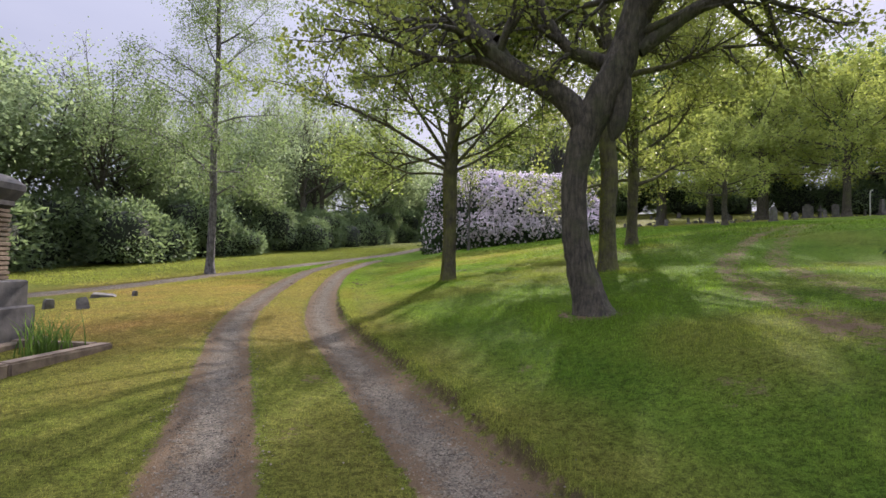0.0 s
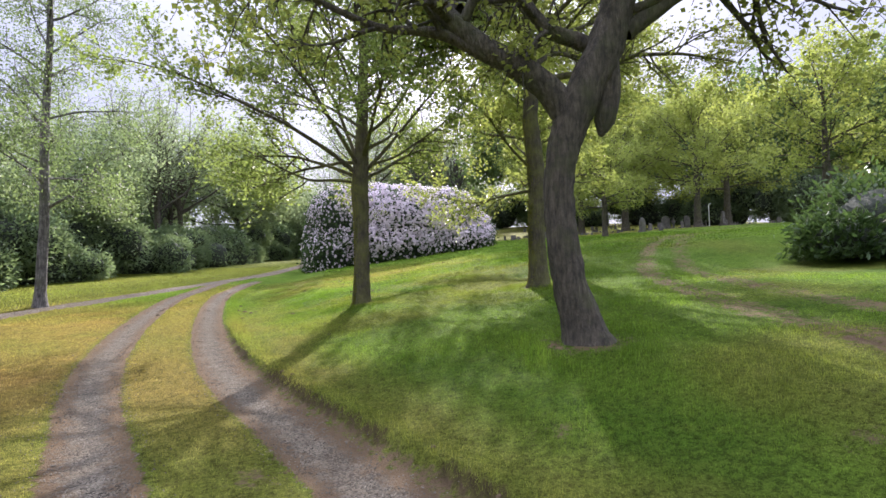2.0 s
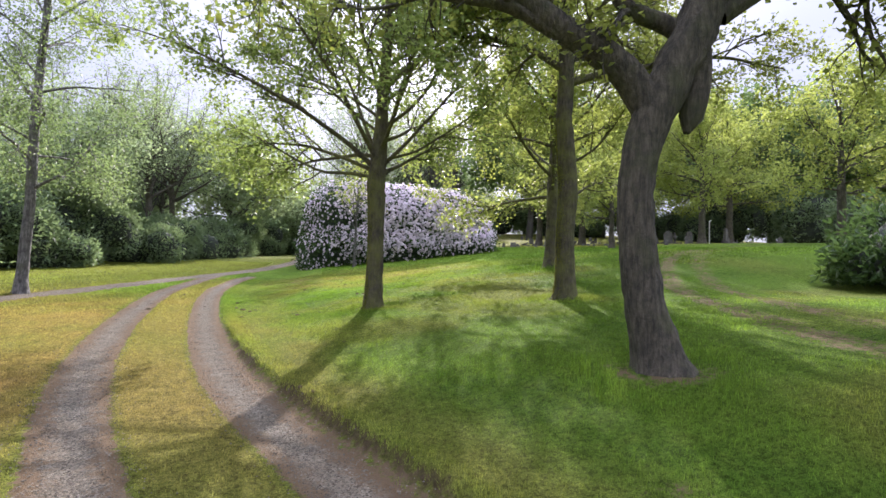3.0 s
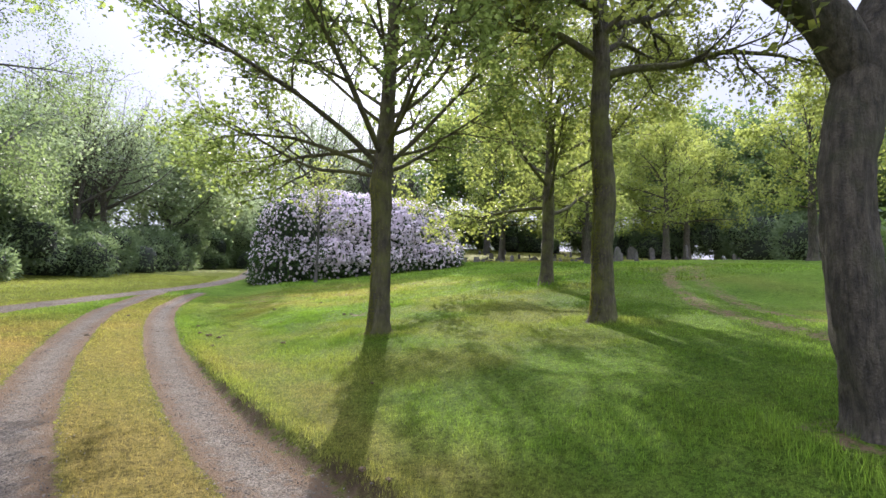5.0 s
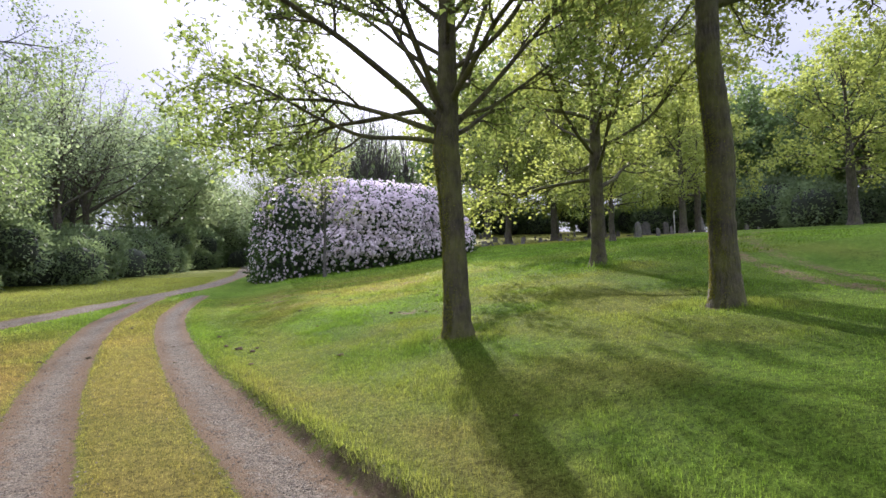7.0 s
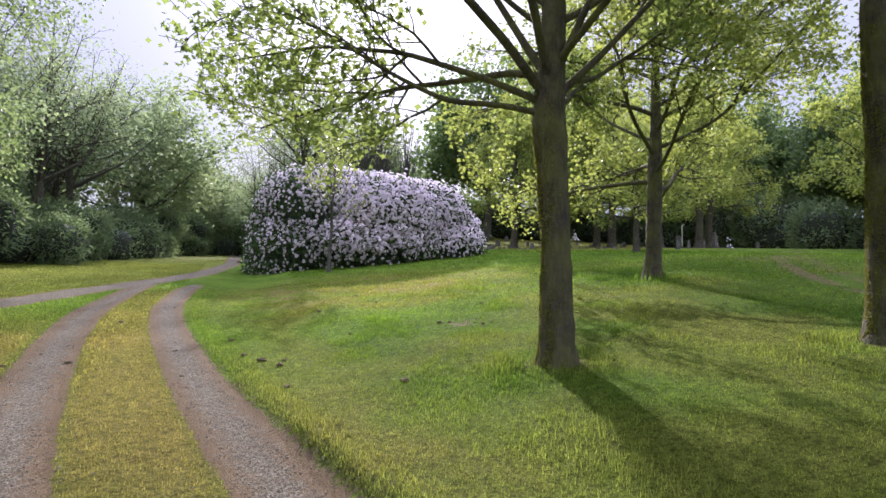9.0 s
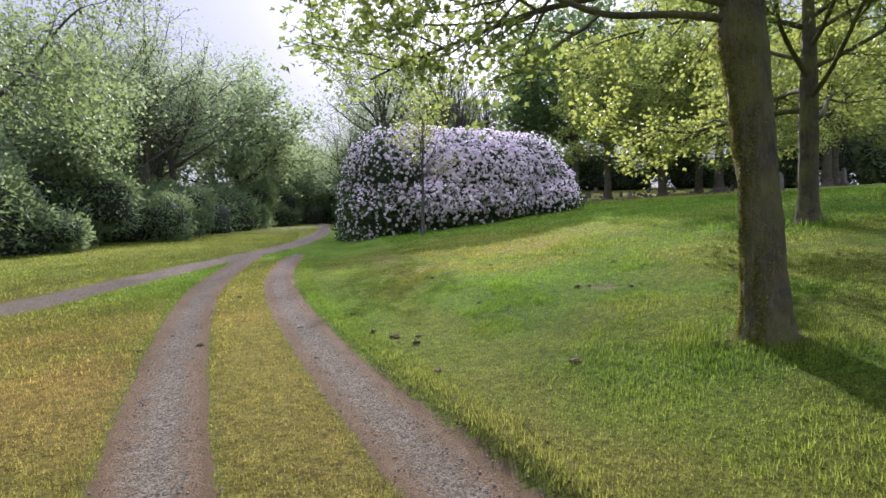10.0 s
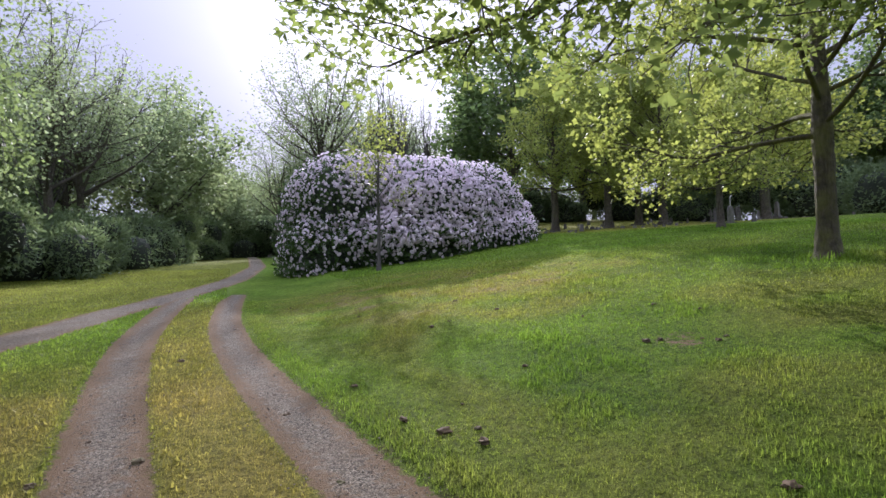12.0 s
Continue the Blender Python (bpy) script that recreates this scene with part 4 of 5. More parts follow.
# near-black green: the shade behind the leaves is put into this colour
M_CORE = bark_material("bush_core_shade", (0.02, 0.028, 0.016), (0.045, 0.058, 0.03), (0.035, 0.045, 0.022), 0.3)
rng_ = np.random.default_rng(21)
bush = tagged(new("rhododendron_bush"), "huge rounded rhododendron covered in lilac flowers beside the lane", "bush")
BX, BY = 3.6, 37.6
bush.location = (BX, BY, h(BX, BY))


def bush_floor(x, y):
    return land(BX + x, BY + y) - h(BX, BY)


LOBES = [((-2.6, -0.3, 1.7), (3.0, 3.6, 2.8)), ((2.4, -0.8, 1.8), (2.9, 3.4, 2.5)), ((0.3, -1.6, 1.5), (2.8, 3.6, 2.7)), ((4.0, -0.6, 1.1), (2.3, 2.8, 2.0)),
         ((-3.6, 0.2, 1.2), (2.2, 3.0, 2.3)), ((-1.6, -0.8, 2.75), (1.8, 2.0, 1.85)), ((2.2, 0.0, 2.85), (2.2, 2.4, 1.6)),
         ((-3.0, -0.5, -0.1), (2.9, 3.7, 2.0)), ((-0.2, -1.8, 0.1), (3.3, 3.6, 2.0)), ((2.8, -1.0, 0.6), (3.3, 3.4, 1.7))]
part("bush_body", core_mesh("bush_body", LOBES, M_CORE, bush_floor), bush, "solid dark core, its colour standing in for shade between the leaves")
bp, bn = blob_points(rng_, LOBES, 36000, 0.2, bush_floor)
part("foliage", leaf_fans("foliage", rng_, bp - bn * 0.06, bn, 0.24, M_LEAF_DARK, 0.8), bush, "dark leathery leaves")
fp, fn = blob_points(rng_, LOBES, 46000, 0.14, bush_floor)
up_ = fp[:, 2] - bush_floor(fp[:, 0], fp[:, 1])
low = smooth(0.1, 1.1, up_) * (0.35 + 0.65 * smooth(-5.2, -3.2, fp[:, 0] - 0.3 * fp[:, 2])) * smooth(0.22, 0.42, fbm(fp[:, 0] + fp[:, 1] * 0.7, fp[:, 2], 1.1, 3))
low = low * (1 - 0.8 * smooth(-1.6, -3.6, fp[:, 0]) * smooth(3.4, 2.0, fp[:, 2]))
keep = rng_.uniform(0, 1, len(fp)) < 0.12 + 0.88 * low
tagged(part("blossom", trusses("blossom", rng_, fp[keep] + fn[keep] * 0.06, fn[keep], 0.16, M_FLOWER), bush, "lilac flower heads"), kind="stuff")


def shrub(spot, lobes, seed, count, size, label, mat, name="shrub", group=""):
    rng = np.random.default_rng(seed)
    top = tagged(new(name), label, "shrub", group)
    top.location = (*spot, h(*spot) - 0.05)
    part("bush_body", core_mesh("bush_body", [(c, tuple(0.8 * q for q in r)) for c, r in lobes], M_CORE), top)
    p, nn = blob_points(rng, lobes, count, 0.5)
    part("foliage", leaf_fans("foliage", rng, p, nn, size, mat, 0.7), top)
    return top


for row in MOSSY:
    moss_coat(*row)
shrub((11.9, 11.9), [((0, 0, 0.8), (1.3, 1.4, 1.0)), ((0.9, 0.6, 1.0), (1.3, 1.3, 1.1)), ((-0.7, 0.2, 0.45), (1.0, 1.0, 0.6)), ((1.2, -0.7, 0.8), (1.2, 1.1, 0.9))], 61, 5200, 0.20,
      "dark evergreen shrub with long leaves on the lawn", M_LEAF_DARK)
rng_ = np.random.default_rng(64)


def heap(n_lobes, spread_, top_):
    """Uneven lobes for a thicket."""
    out = []
    for _ in range(n_lobes):
        r = rng_.uniform(0.8, 1.5)
        z = rng_.uniform(0.3, top_)
        out.append(((rng_.uniform(-1.2, 1.2), rng_.uniform(-spread_, spread_), z), (r, r * 1.1, r * rng_.uniform(0.7, 1.2))))
    return out


UNDER = [shrub((-15.6, 26), heap(8, 2.4, 1.6), 62, 5200, 0.24, "dense dark undergrowth along the edge of the wood", M_LEAF_UNDER, "undergrowth", "undergrowth along the wood"),
         shrub((-15.0, 30), heap(9, 2.2, 2.6), 63, 5200, 0.24, "tall dense thicket along the edge of the wood", M_LEAF_UNDER, "undergrowth", "undergrowth along the wood")]
for k, (x, y, s) in enumerate(((-18.2, 21, 1.1), (-17, 23.5, 0.9), (-14.4, 33.5, 0.9), (-13.7, 37, 1.0), (-13.0, 41, 0.9), (-12.3, 45, 0.9), (-11.5, 49, 1.0), (-10.8, 53, 1.0), (-9.8, 57.5, 1.0), (-8.9, 62, 1.1), (-8.0, 67, 1.0), (-7.2, 72, 1.2),
                               (-20, 15, 1.3), (-23, 8, 1.3), (-5, 82, 1.3), (1, 76, 1.3), (8, 64, 1.1), (14, 69, 1.0), (20, 72, 1.0), (27, 73, 1.0), (34, 71, 1.2), (43, 59, 1.2), (48, 46, 1.2), (50, 33, 1.3), (46, 64, 1.3), (23.5, 70, 1.3), (30, 67, 1.3), (37, 64, 1.4), (42, 56, 1.4), (46, 49, 1.4), (48, 39, 1.4), (47.5, 28, 1.4), (18, 69, 1.2), (-2.3, 85, 1.5), (-3.6, 79, 1.0), (26, 66, 1.3), (31, 64, 1.2), (-18, 50, 1.4), (-17, 58, 1.5), (46, 46, 1.6), (47, 38, 1.6), (45, 53, 1.6))):
    copy_thing(UNDER[k % 2], pose(x, y, h(x, y) - 0.1, 0, 0, 12 + 160 * math.sin(k * 2.3)) @ Matrix.Diagonal((s, s, s, 1)))

# ---- stones among the grass ----


def prism(bm, outline, y0, y1, bevel=0.0):
    """An upright slab: an outline in x and z, drawn out along y."""
    front = [bm.verts.new((x, y0, z)) for x, z in outline]
    back = [bm.verts.new((x, y1, z)) for x, z in outline]
    faces = [bm.faces.new(front), bm.faces.new(back[::-1])]
    n = len(outline)
    for k in range(n):
        faces.append(bm.faces.new((front[(k + 1) % n], front[k], back[k], back[(k + 1) % n])))
    bmesh.ops.recalc_face_normals(bm, faces=faces)
    if bevel:
        bmesh.ops.bevel(bm, geom=list(bm.edges), offset=bevel, segments=2, affect="EDGES")


def slab_outline(kind, w, t):
    if kind == "round":
        arc = [(w * math.cos(a), t - w * 0.75 + w * 0.75 * math.sin(a)) for a in np.linspace(0, math.pi, 11)]
    elif kind == "gothic":
        arc = [(w, t * 0.62), (w * 0.86, t * 0.78), (w * 0.5, t * 0.93), (0, t), (-w * 0.5, t * 0.93), (-w * 0.86, t * 0.78), (-w, t * 0.62)]
    elif kind == "shoulder":
        arc = [(w, t * 0.8), (w * 0.7, t * 0.82)] + [(w * 0.6 * math.cos(a), t * 0.84 + t * 0.16 * math.sin(a)) for a in np.linspace(0, math.pi, 7)] + [(-w * 0.7, t * 0.82), (-w, t * 0.8)]
    else:
        arc = [(w, t), (-w, t)]
    return [(-w, 0), (w, 0)] + arc


def gravestone(kind, w, t, mat, label, depth=0.075):
    top = tagged(new("gravestone"), label, "gravestone", "gravestones under the trees")
    bm = bmesh.new()
    prism(bm, [(-w * 1.25, -0.25), (w * 1.25, -0.25), (w * 1.25, 0.16), (-w * 1.25, 0.16)], -depth * 2, depth * 2, 0.015)
    part("plinth", from_bm("plinth", bm, mat), top)
    bm = bmesh.new()
    if kind == "cross":
        a, b = w * 0.32, t
        prism(bm, [(-a, 0.15), (a, 0.15), (a, b * 0.55), (w, b * 0.55), (w, b * 0.75), (a, b * 0.75), (a, b), (-a, b), (-a, b * 0.75), (-w, b * 0.75), (-w, b * 0.55), (-a, b * 0.55)], -depth, depth, 0.01)
    elif kind == "obelisk":
        for z0, z1, a, b in ((0.16, 0.45, w, w * 0.95), (0.45, t * 0.93, w * 0.6, w * 0.38), (t * 0.93, t, w * 0.38, 0.01)):
            lo = [bm.verts.new((x * a, y * a, z0)) for x, y in ((-1, -1), (1, -1), (1, 1), (-1, 1))]
            hi = [bm.verts.new((x * b, y * b, z1)) for x, y in ((-1, -1), (1, -1), (1, 1), (-1, 1))]
            bm.faces.new(hi)
            for k in range(4):
                bm.faces.new((lo[k], lo[(k + 1) % 4], hi[(k + 1) % 4], hi[k]))
    else:
        prism(bm, [(x, z + 0.15) for x, z in slab_outline(kind, w, t - 0.15)], -depth, depth, 0.012)
    part("slab", from_bm("slab", bm, mat), top)
    return top


def block_marker(mat, label):
    top = tagged(new("grave_marker"), label, "grave marker", "low grave markers")
    bm = bmesh.new()
    prism(bm, [(-0.28, -0.1), (0.28, -0.1), (0.26, 0.22), (0.2, 0.34), (-0.2, 0.34), (-0.26, 0.22)], -0.16, 0.16, 0.02)
    part("block", from_bm("block", bm, mat), top)
    return top


GRAVES = {
    "round": gravestone("round", 0.42, 1.5, M_GRAVE, "dark round-topped gravestone on a plinth"),
    "gothic": gravestone("gothic", 0.45, 1.75, M_GRAVE, "dark pointed gravestone on a plinth"),
    "shoulder": gravestone("shoulder", 0.5, 1.4, M_GRAVE_PALE, "pale shouldered gravestone on a plinth"),
    "cross": gravestone("cross", 0.38, 1.6, M_GRAVE_PALE, "pale stone cross on a plinth"),
    "obelisk": gravestone("obelisk", 0.45, 2.3, M_GRAVE, "tall dark stone obelisk on a plinth"),
    "low": gravestone("low", 0.40, 0.75, M_GRAVE, "low square dark gravestone"),
}
MARKERS = (block_marker(M_GRAVE, "low dark stone grave marker in the grass"), block_marker(M_GRAVE_PALE, "low pale stone grave marker in the grass"))
placed = set()


def set_stone(first, x, y, s, turn, lean):
    m = pose(x, y, h(x, y), lean, lean * 0.6, turn) @ Matrix.Diagonal((s, s, s, 1))
    if first.name in placed:
        copy_thing(first, m)
    else:
        first.matrix_basis = m
        placed.add(first.name)


rs = np.random.default_rng(77)
for x, y, kind, s in ((17.4, 30.2, "gothic", 0.9), (18.3, 29.7, "gothic", 1.0), (22.6, 35.4, "shoulder", 1.2), (24.5, 35.6, "round", 1.1), (14.4, 37.6, "round", 0.95), (26.8, 34.8, "obelisk", 0.9),
                      (13.3, 41.2, "low", 0.9), (13.0, 39.2, "low", 0.8), (19.6, 32.7, "round", 1.0), (21.2, 31.7, "gothic", 1.0), (14.8, 44.2, "low", 1.0), (15.6, 42.6, "low", 0.9), (13.4, 43.6, "round", 0.7),
                      (26, 42.5, "gothic", 1.1), (18, 48.8, "shoulder", 1.0), (19.7, 44.2, "low", 1.0), (25.4, 38.4, "cross", 1.0), (28.5, 36.5, "round", 1.1), (30.5, 41.2, "obelisk", 1.0), (33.5, 36.8, "shoulder", 1.2),
                      (27.0, 30.6, "low", 1.0), (20.6, 46.5, "cross", 0.9), (23.6, 47.2, "round", 1.0)):
    set_stone(GRAVES[kind], x, y, 0.54 * s, float(rs.uniform(-10, 10)), float(rs.uniform(-3, 3)))
KINDS = ("round", "low", "shoulder", "gothic", "low", "cross", "round", "obelisk")
k = 0
for row in range(5):
    for col in range(9):
        x, y = 13.5 + col * 3.0 + row * 0.9 + rs.uniform(-0.8, 0.8), 46.5 + row * 2.6 - col * 0.55 + rs.uniform(-0.7, 0.7)
        if rs.uniform() < 0.7 or x > 40:
            continue
        set_stone(GRAVES[KINDS[int(rs.integers(len(KINDS)))]], x, y, float(rs.uniform(0.38, 0.6)), float(rs.uniform(-12, 12)), float(rs.uniform(-4, 4)))
for i in range(80):
    x, y = rs.uniform(12.5, 34), rs.uniform(33, 50)
    if y > 34 + 0.0 * x and x - 12 > (36 - y) * 1.2:
        set_stone(MARKERS[i % 2], x, y, float(rs.uniform(0.35, 0.75)), float(rs.uniform(-20, 20)), float(rs.uniform(-6, 6)))

# the monument by the track
monument = tagged(new("monument"), "dark stone memorial with stepped base, ribbed shaft and urn", "monument")
monument.matrix_basis = pose(-6.03, 6.65, h(-6.03, 6.65) - 0.03, 0, 0, 6)


def square_turned(bm, profile):
    """Square rings stacked along a profile of (half width, height)."""
    rings = [[bm.verts.new((sx * w, sy * w, z)) for sx, sy in ((-1, -1), (1, -1), (1, 1), (-1, 1))] for w, z in profile]
    for a, b in zip(rings, rings[1:]):
        for q in range(4):
            bm.faces.new((a[q], a[(q + 1) % 4], b[(q + 1) % 4], b[q]))
    bm.faces.new(rings[0][::-1])
    bm.faces.new(rings[-1])


def round_turned(bm, profile, sides=24):
    rings = [[bm.verts.new((r * math.cos(2 * math.pi * q / sides), r * math.sin(2 * math.pi * q / sides), z)) for q in range(sides)] for r, z in profile]
    for a, b in zip(rings, rings[1:]):
        for q in range(sides):
            bm.faces.new((a[q], a[(q + 1) % sides], b[(q + 1) % sides], b[q]))
    bm.faces.new(rings[0][::-1])
    bm.faces.new(rings[-1])


for nm, prof, mat in (("step", ((0.74, -0.2), (0.74, 0.10), (0.72, 0.12)), M_RIBBED),
                      ("step", ((0.62, 0.12), (0.62, 0.53), (0.60, 0.55)), M_MONUMENT),
                      ("step", ((0.56, 0.55), (0.56, 0.86), (0.54, 0.88)), M_MONUMENT),
                      ("cap", ((0.40, 1.80), (0.44, 1.84), (0.44, 1.90), (0.49, 1.98), (0.52, 2.04), (0.52, 2.12), (0.47, 2.17), (0.40, 2.22), (0.26, 2.27), (0.22, 2.3)), M_MONUMENT)):
    bm = bmesh.new()
    square_turned(bm, prof)
    part(nm, from_bm(nm, bm, mat), monument)
for q in range(15):
    bm = bmesh.new()
    w = 0.415 + 0.008 * math.sin(q * 2.1)
    z = 0.88 + q * 0.0613
    square_turned(bm, ((w - 0.025, z), (w - 0.02, z + 0.010), (w, z + 0.014), (w, z + 0.052), (w - 0.02, z + 0.057), (w - 0.025, z + 0.0613)))
    part("course", from_bm("course", bm, M_RIBBED), monument)
bm = bmesh.new()
round_turned(bm, ((0.14, 2.3), (0.15, 2.33), (0.08, 2.37), (0.06, 2.43), (0.12, 2.5), (0.18, 2.6), (0.20, 2.72), (0.17, 2.8), (0.11, 2.84), (0.14, 2.87), (0.10, 2.92), (0.04, 2.98), (0.05, 3.02), (0.01, 3.07)))
part("urn", from_bm("urn", bm, M_MONUMENT, True), monument, "turned stone urn")

kerb = tagged(new("grave_kerb"), "weathered stone kerb round a grave plot", "kerb")
kerb.matrix_basis = pose(-4.3, 6.05, h(-4.3, 6.05), 0, 0, -5)
for x0, x1, y0, y1 in ((-0.09, 0.09, -1.6, -0.5), (-0.09, 0.09, -0.49, 0.9), (-1.9, -0.10, 0.74, 0.9)):
    bm = bmesh.new()
    prism(bm, [(x0, -0.12), (x1, -0.12), (x1, 0.11), (x0, 0.11)], y0, y1, 0.02)
    part("kerb_stone", from_bm("kerb_stone", bm, M_RIBBED), kerb)

# leafy clump by the kerb
rng_ = np.random.default_rng(90)
clump = tagged(new("daffodil_clump"), "clump of long green strap leaves by the stone kerb", "plant")
clump.location = (-4.72, 6.6, h(-4.72, 6.6))
vs, fs = [], []
for i in range(120):
    az, ln, lean = rng_.uniform(0, 6.283), rng_.uniform(0.3, 0.58), rng_.uniform(0.1, 0.75)
    bx, by = rng_.normal(0, 0.13, 2)
    d, wv = np.array([math.cos(az), math.sin(az), 0]), np.array([-math.sin(az), math.cos(az), 0]) * 0.009
    for q in range(5):
        f = q / 4
        c = np.array([bx, by, 0]) + d * lean * ln * f ** 1.8 + UP * ln * (f - 0.25 * lean * f ** 3)
        vs += [c - wv * (1 - 0.85 * f), c + wv * (1 - 0.85 * f)]
    o = i * 10
    fs += [(o + 2 * q, o + 2 * q + 1, o + 2 * q + 3, o + 2 * q + 2) for q in range(4)]
tagged(part("leaf_tuft", mesh_from("leaf_tuft", np.array(vs), np.array(fs), M_IRIS), clump), kind="stuff")

for x, y, s, turn, lean in ((-7.65, 10.3, 0.75, 60, 4), (-7.0, 10.35, 0.85, 50, -12), (-7.35, 12.5, 0.5, 80, 6)):
    ob = tagged(copy_thing(MARKERS[0], pose(x, y, h(x, y), lean, 0.6 * lean, turn) @ Matrix.Diagonal((s * 0.85, s * 0.8, s * 1.45, 1))), "small leaning stone footmarker in dry grass", "grave marker", "stones by the track")
fallen = tagged(new("fallen_slab"), "fallen dark stone slab lying in dry grass", "stone slab")
fallen.matrix_basis = pose(-7.95, 12.3, h(-7.95, 12.3) + 0.02, 6, 4, 30) @ Matrix.Diagonal((0.75, 0.75, 0.75, 1))
bm = bmesh.new()
prism(bm, [(-0.34, -0.05), (0.3, -0.05), (0.36, 0.0), (0.26, 0.06), (-0.28, 0.08)], -0.2, 0.22, 0.012)
part("slab", from_bm("slab", bm, M_GRAVE), fallen)

post = tagged(new("white_post"), "thin white painted post with a bent top", "post")
post.location = (31.5, 42.0, h(31.5, 42.0))
v, f = tube(np.array(((0, 0, -0.1), (0, 0, 1.0), (0, 0, 1.9), (0.06, 0, 2.05), (0.2, 0, 2.1))), np.full(5, 0.045), 8)
part("pole", mesh_from("pole", v, f, M_POST, True), post)

# clods of turned earth
M_CLOD = stone_material("earth_clods", (0.065, 0.047, 0.027), (0.145, 0.102, 0.058), (0.09, 0.11, 0.035), 0.6)
rs = np.random.default_rng(101)


def clod_mesh(seed):
    bm = bmesh.new()
    bmesh.ops.create_icosphere(bm, subdivisions=2, radius=1)
    for q in bm.verts:
        p = q.co * 1.6 + Vector((seed * 3.1, 0, 0))
        q.co *= 0.75 + 0.55 * noise.noise(p) + 0.25 * noise.noise(p * 3)
        q.co.z *= 0.6
    return from_bm("earth_clod", bm, M_CLOD)


CLODS = [clod_mesh(q) for q in range(4)]
SPOTS = [(-2.8, 15.8, 0.06), (-2.62, 15.5, 0.05), (-3.0, 16.2, 0.05), (-2.55, 15.75, 0.035), (-3.15, 17.4, 0.04), (-0.2, 16.55, 0.05), (-0.05, 16.5, 0.035), (0.33, 16.1, 0.04), (0.5, 16.15, 0.03), (-3.65, 15.4, 0.035), (-3.9, 17.6, 0.03)]
SPOTS += [(float(rs.normal(-0.6, 2.6)), float(rs.normal(20.5, 3.0)), float(rs.uniform(0.02, 0.05))) for _ in range(34)]
SPOTS += [(float(track_x(y) + rs.uniform(1.15, 1.5)), float(y), float(rs.uniform(0.015, 0.03))) for y in rs.uniform(4, 15, 9)]
for q, (x, y, s) in enumerate(SPOTS):
    ob = tagged(new("earth_clod", CLODS[q % 4]), "crumbly clod of dark earth on the turf", "earth clod", "earth clods")
    ob.matrix_basis = pose(x, y, h(x, y) + s * 0.25, 0, 0, q * 50) @ Matrix.Diagonal((s * 1.3, s, s, 1))

# ---- loose stones and grass ----
n = 36000
py = rs.uniform(1.0, 1.0 + 22 * 1, n * 3)
py = py[rs.uniform(0, 1, n * 3) < 1.0 / (1 + (py / 9) ** 2)][:n]
n = len(py)
sg = np.where(rs.uniform(size=n) < 0.5, -1, 1)
px = track_x(py) + sg * half_gauge(py) + rs.normal(0, 0.17, n)
pz = land(px, py) + 0.014
sz = np.minimum(rs.gamma(1.4, 0.0018, n) + 0.003, 0.011)
octa = np.array(((1, 0, 0), (0, 1, 0), (-1, 0, 0), (0, -1, 0), (0, 0, 0.7), (0, 0, -0.7)))
turn = rs.uniform(0, 6.283, n)
ca, sa_ = np.cos(turn)[:, None], np.sin(turn)[:, None]
stretch = rs.uniform(0.6, 1.4, (n, 6))
vx, vy = octa[None, :, 0] * stretch, octa[None, :, 1] * stretch
v = np.stack((px[:, None] + (vx * ca - vy * sa_) * sz[:, None], py[:, None] + (vx * sa_ + vy * ca) * sz[:, None], pz[:, None] + octa[None, :, 2] * sz[:, None]), -1)
tri = np.array(((0, 1, 4), (1, 2, 4), (2, 3, 4), (3, 0, 4), (1, 0, 5), (2, 1, 5), (3, 2, 5), (0, 3, 5)))
f = (np.arange(n)[:, None, None] * 6 + tri[None]).reshape(-1, 3)
tagged(new("gravel", mesh_from("gravel", v.reshape(-1, 3), f, M_PEBBLE)), "loose grey stones in the wheel ruts", "gravel", kind="stuff")


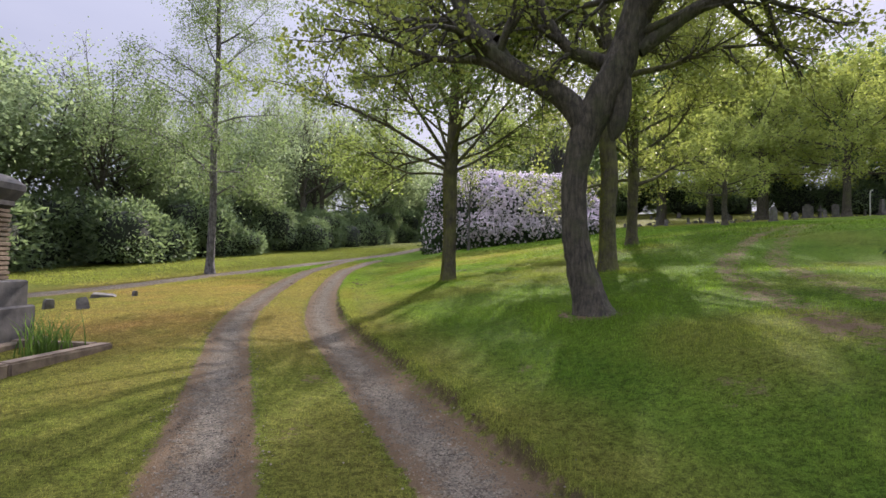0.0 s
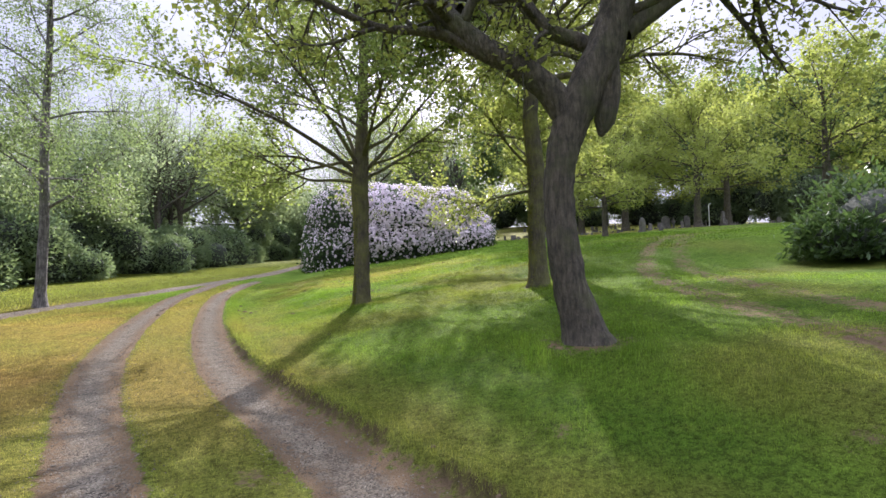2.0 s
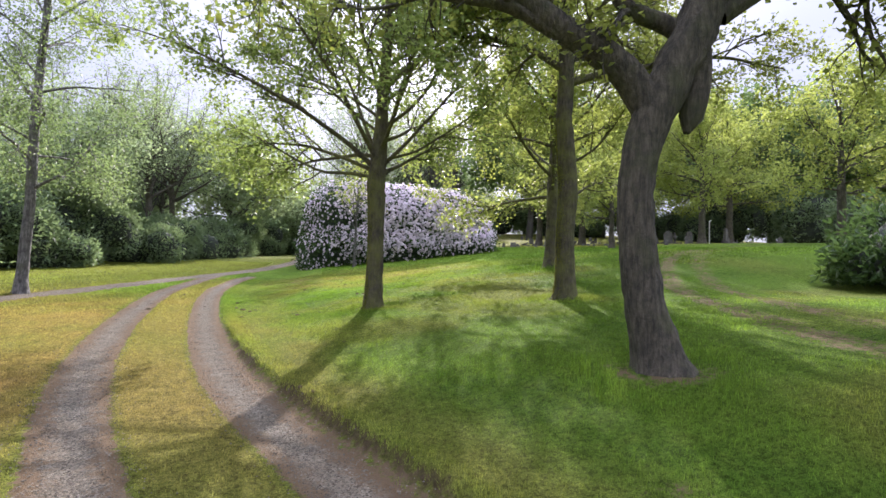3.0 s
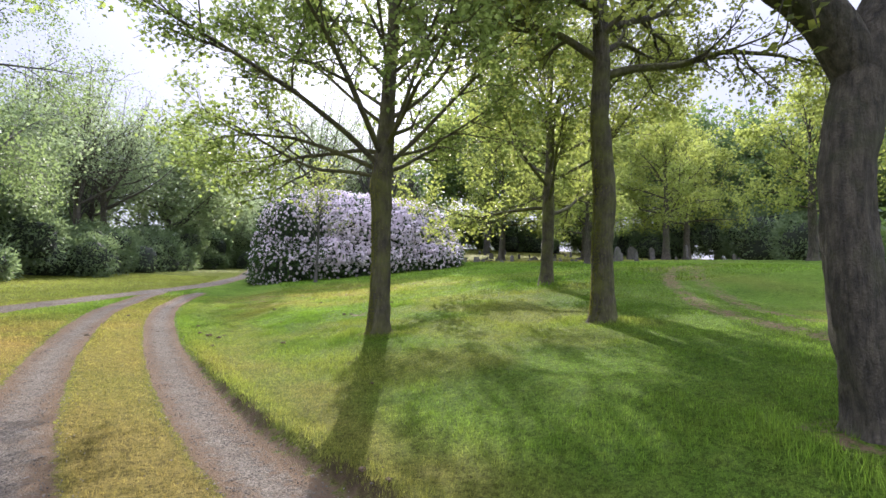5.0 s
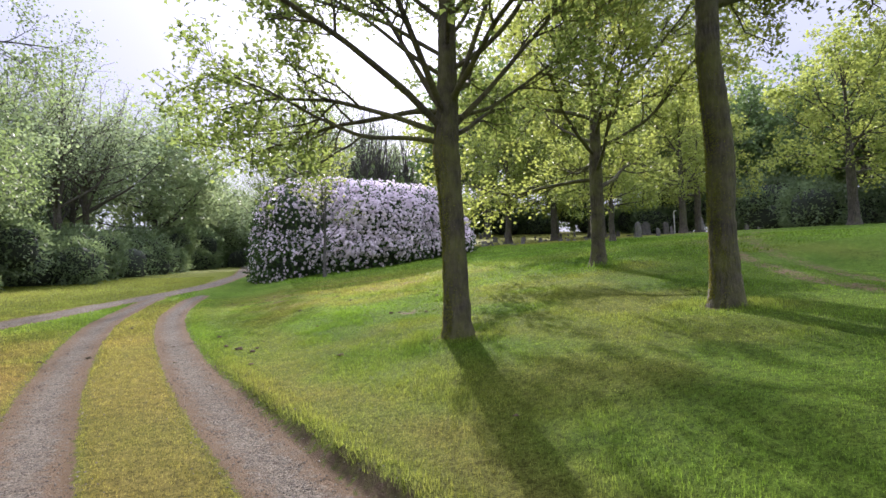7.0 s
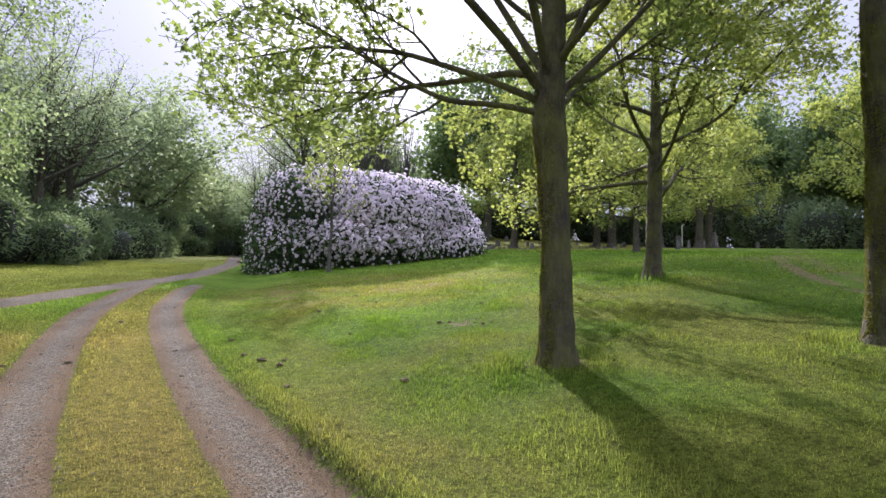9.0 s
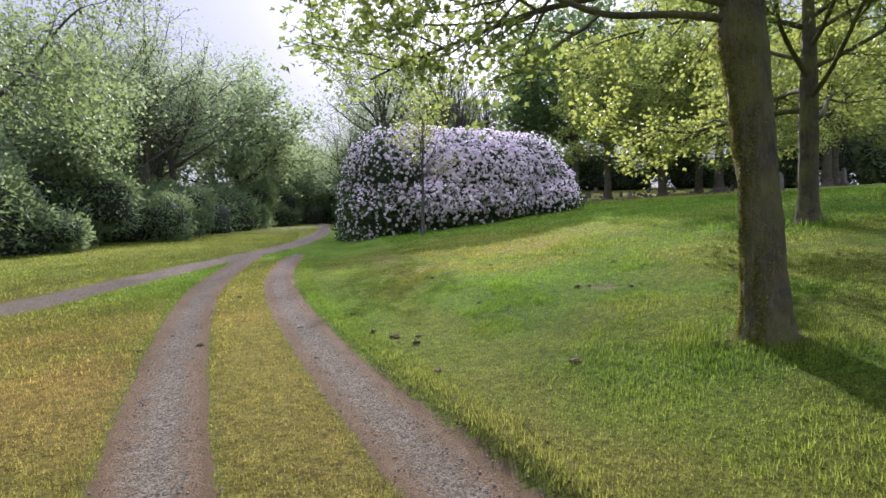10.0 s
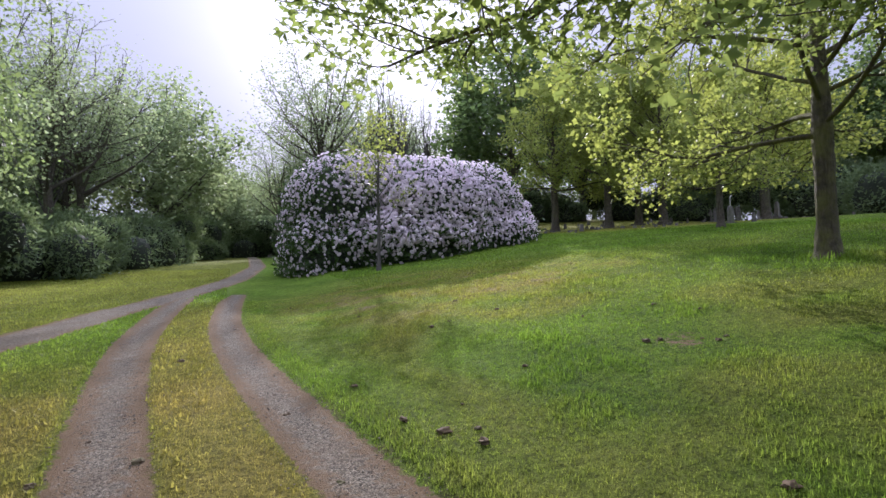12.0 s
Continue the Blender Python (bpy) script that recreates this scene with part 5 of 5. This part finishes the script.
def grass(name, count, region, seed, tall, label, wide=1.0, even=False):
    """Blades of grass, one triangle each, thickest beside the track."""
    r = np.random.default_rng(seed)
    x0, x1, y0, y1 = region
    x, y = r.uniform(x0, x1, count * 5), r.uniform(y0, y1, count * 5)
    d, b = cover(x, y)
    away = np.hypot(np.maximum(np.abs(x - track_x(y) - 0.6) - 1.5, 0), np.maximum(y - 14, 0) * 0.6)
    patch = fbm(x, y, 1.1, 55)
    ok = (even | (r.uniform(size=len(x)) < 1 / (1 + (away / 4.0) ** 2))) & (b + 0.7 * (fbm(x, y, 6, 61) - 0.5) < 0.5)
    ok &= np.hypot(x + 6.03, y - 6.65) > 0.8
    x, y, d, away, patch = x[ok][:count], y[ok][:count], d[ok][:count], away[ok][:count], patch[ok][:count]
    n = len(x)
    z = land(x, y)
    u = x - track_x(y)
    lush = smooth(0.50, 0.66, patch) * smooth(1.6, 2.4, u)
    lip = smooth(0.02, 0.08, u - edge_u(y)) * smooth(0.5, 0.2, u - edge_u(y))
    hgt = tall * (0.7 + 0.8 * lush + 0.8 * lip) * r.uniform(0.5, 1.3, n)
    wid = (0.0016 + 0.00035 * np.minimum(away + np.maximum(y - 4, 0) * 0.5, 12)) * r.uniform(0.7, 1.3, n) * wide
    for tx, ty, tr_ in TREE_SPOTS:
        hgt = hgt * (1 + 1.3 * smooth(tr_ + 0.3, tr_ - 0.1, np.hypot(x - tx, y - ty)))
    az, lean = r.uniform(0, 6.283, n), np.abs(r.normal(0, 0.7, n))
    dx, dy = np.cos(az), np.sin(az)
    v = np.empty((n, 3, 3))
    v[:, 0] = np.stack((x - dy * wid, y + dx * wid, z - 0.006), -1)
    v[:, 1] = np.stack((x + dy * wid, y - dx * wid, z - 0.006), -1)
    v[:, 2] = np.stack((x + dx * lean * hgt, y + dy * lean * hgt, z + hgt), -1)
    f = np.arange(n * 3).reshape(-1, 3)
    me = mesh_from(name, v.reshape(-1, 3), f, M_BLADE, False, {"dry": np.repeat(d, 3)})
    return tagged(new(name, me), label, "grass", kind="stuff")


grass("grass", 640000, (-8.5, 8.5, 1.2, 27), 201, 0.027, "short mown grass, green on the lawn and straw-coloured by the track")
grass("meadow_grass", 70000, (-15.5, -4.5, 15, 46), 202, 0.06, "sunlit yellow-green meadow grass beyond the lane", 2.6, True)
grass("meadow_grass", 70000, (-1, 16, 17, 40), 203, 0.05, "green lawn grass towards the bush and the graves", 2.6, True)
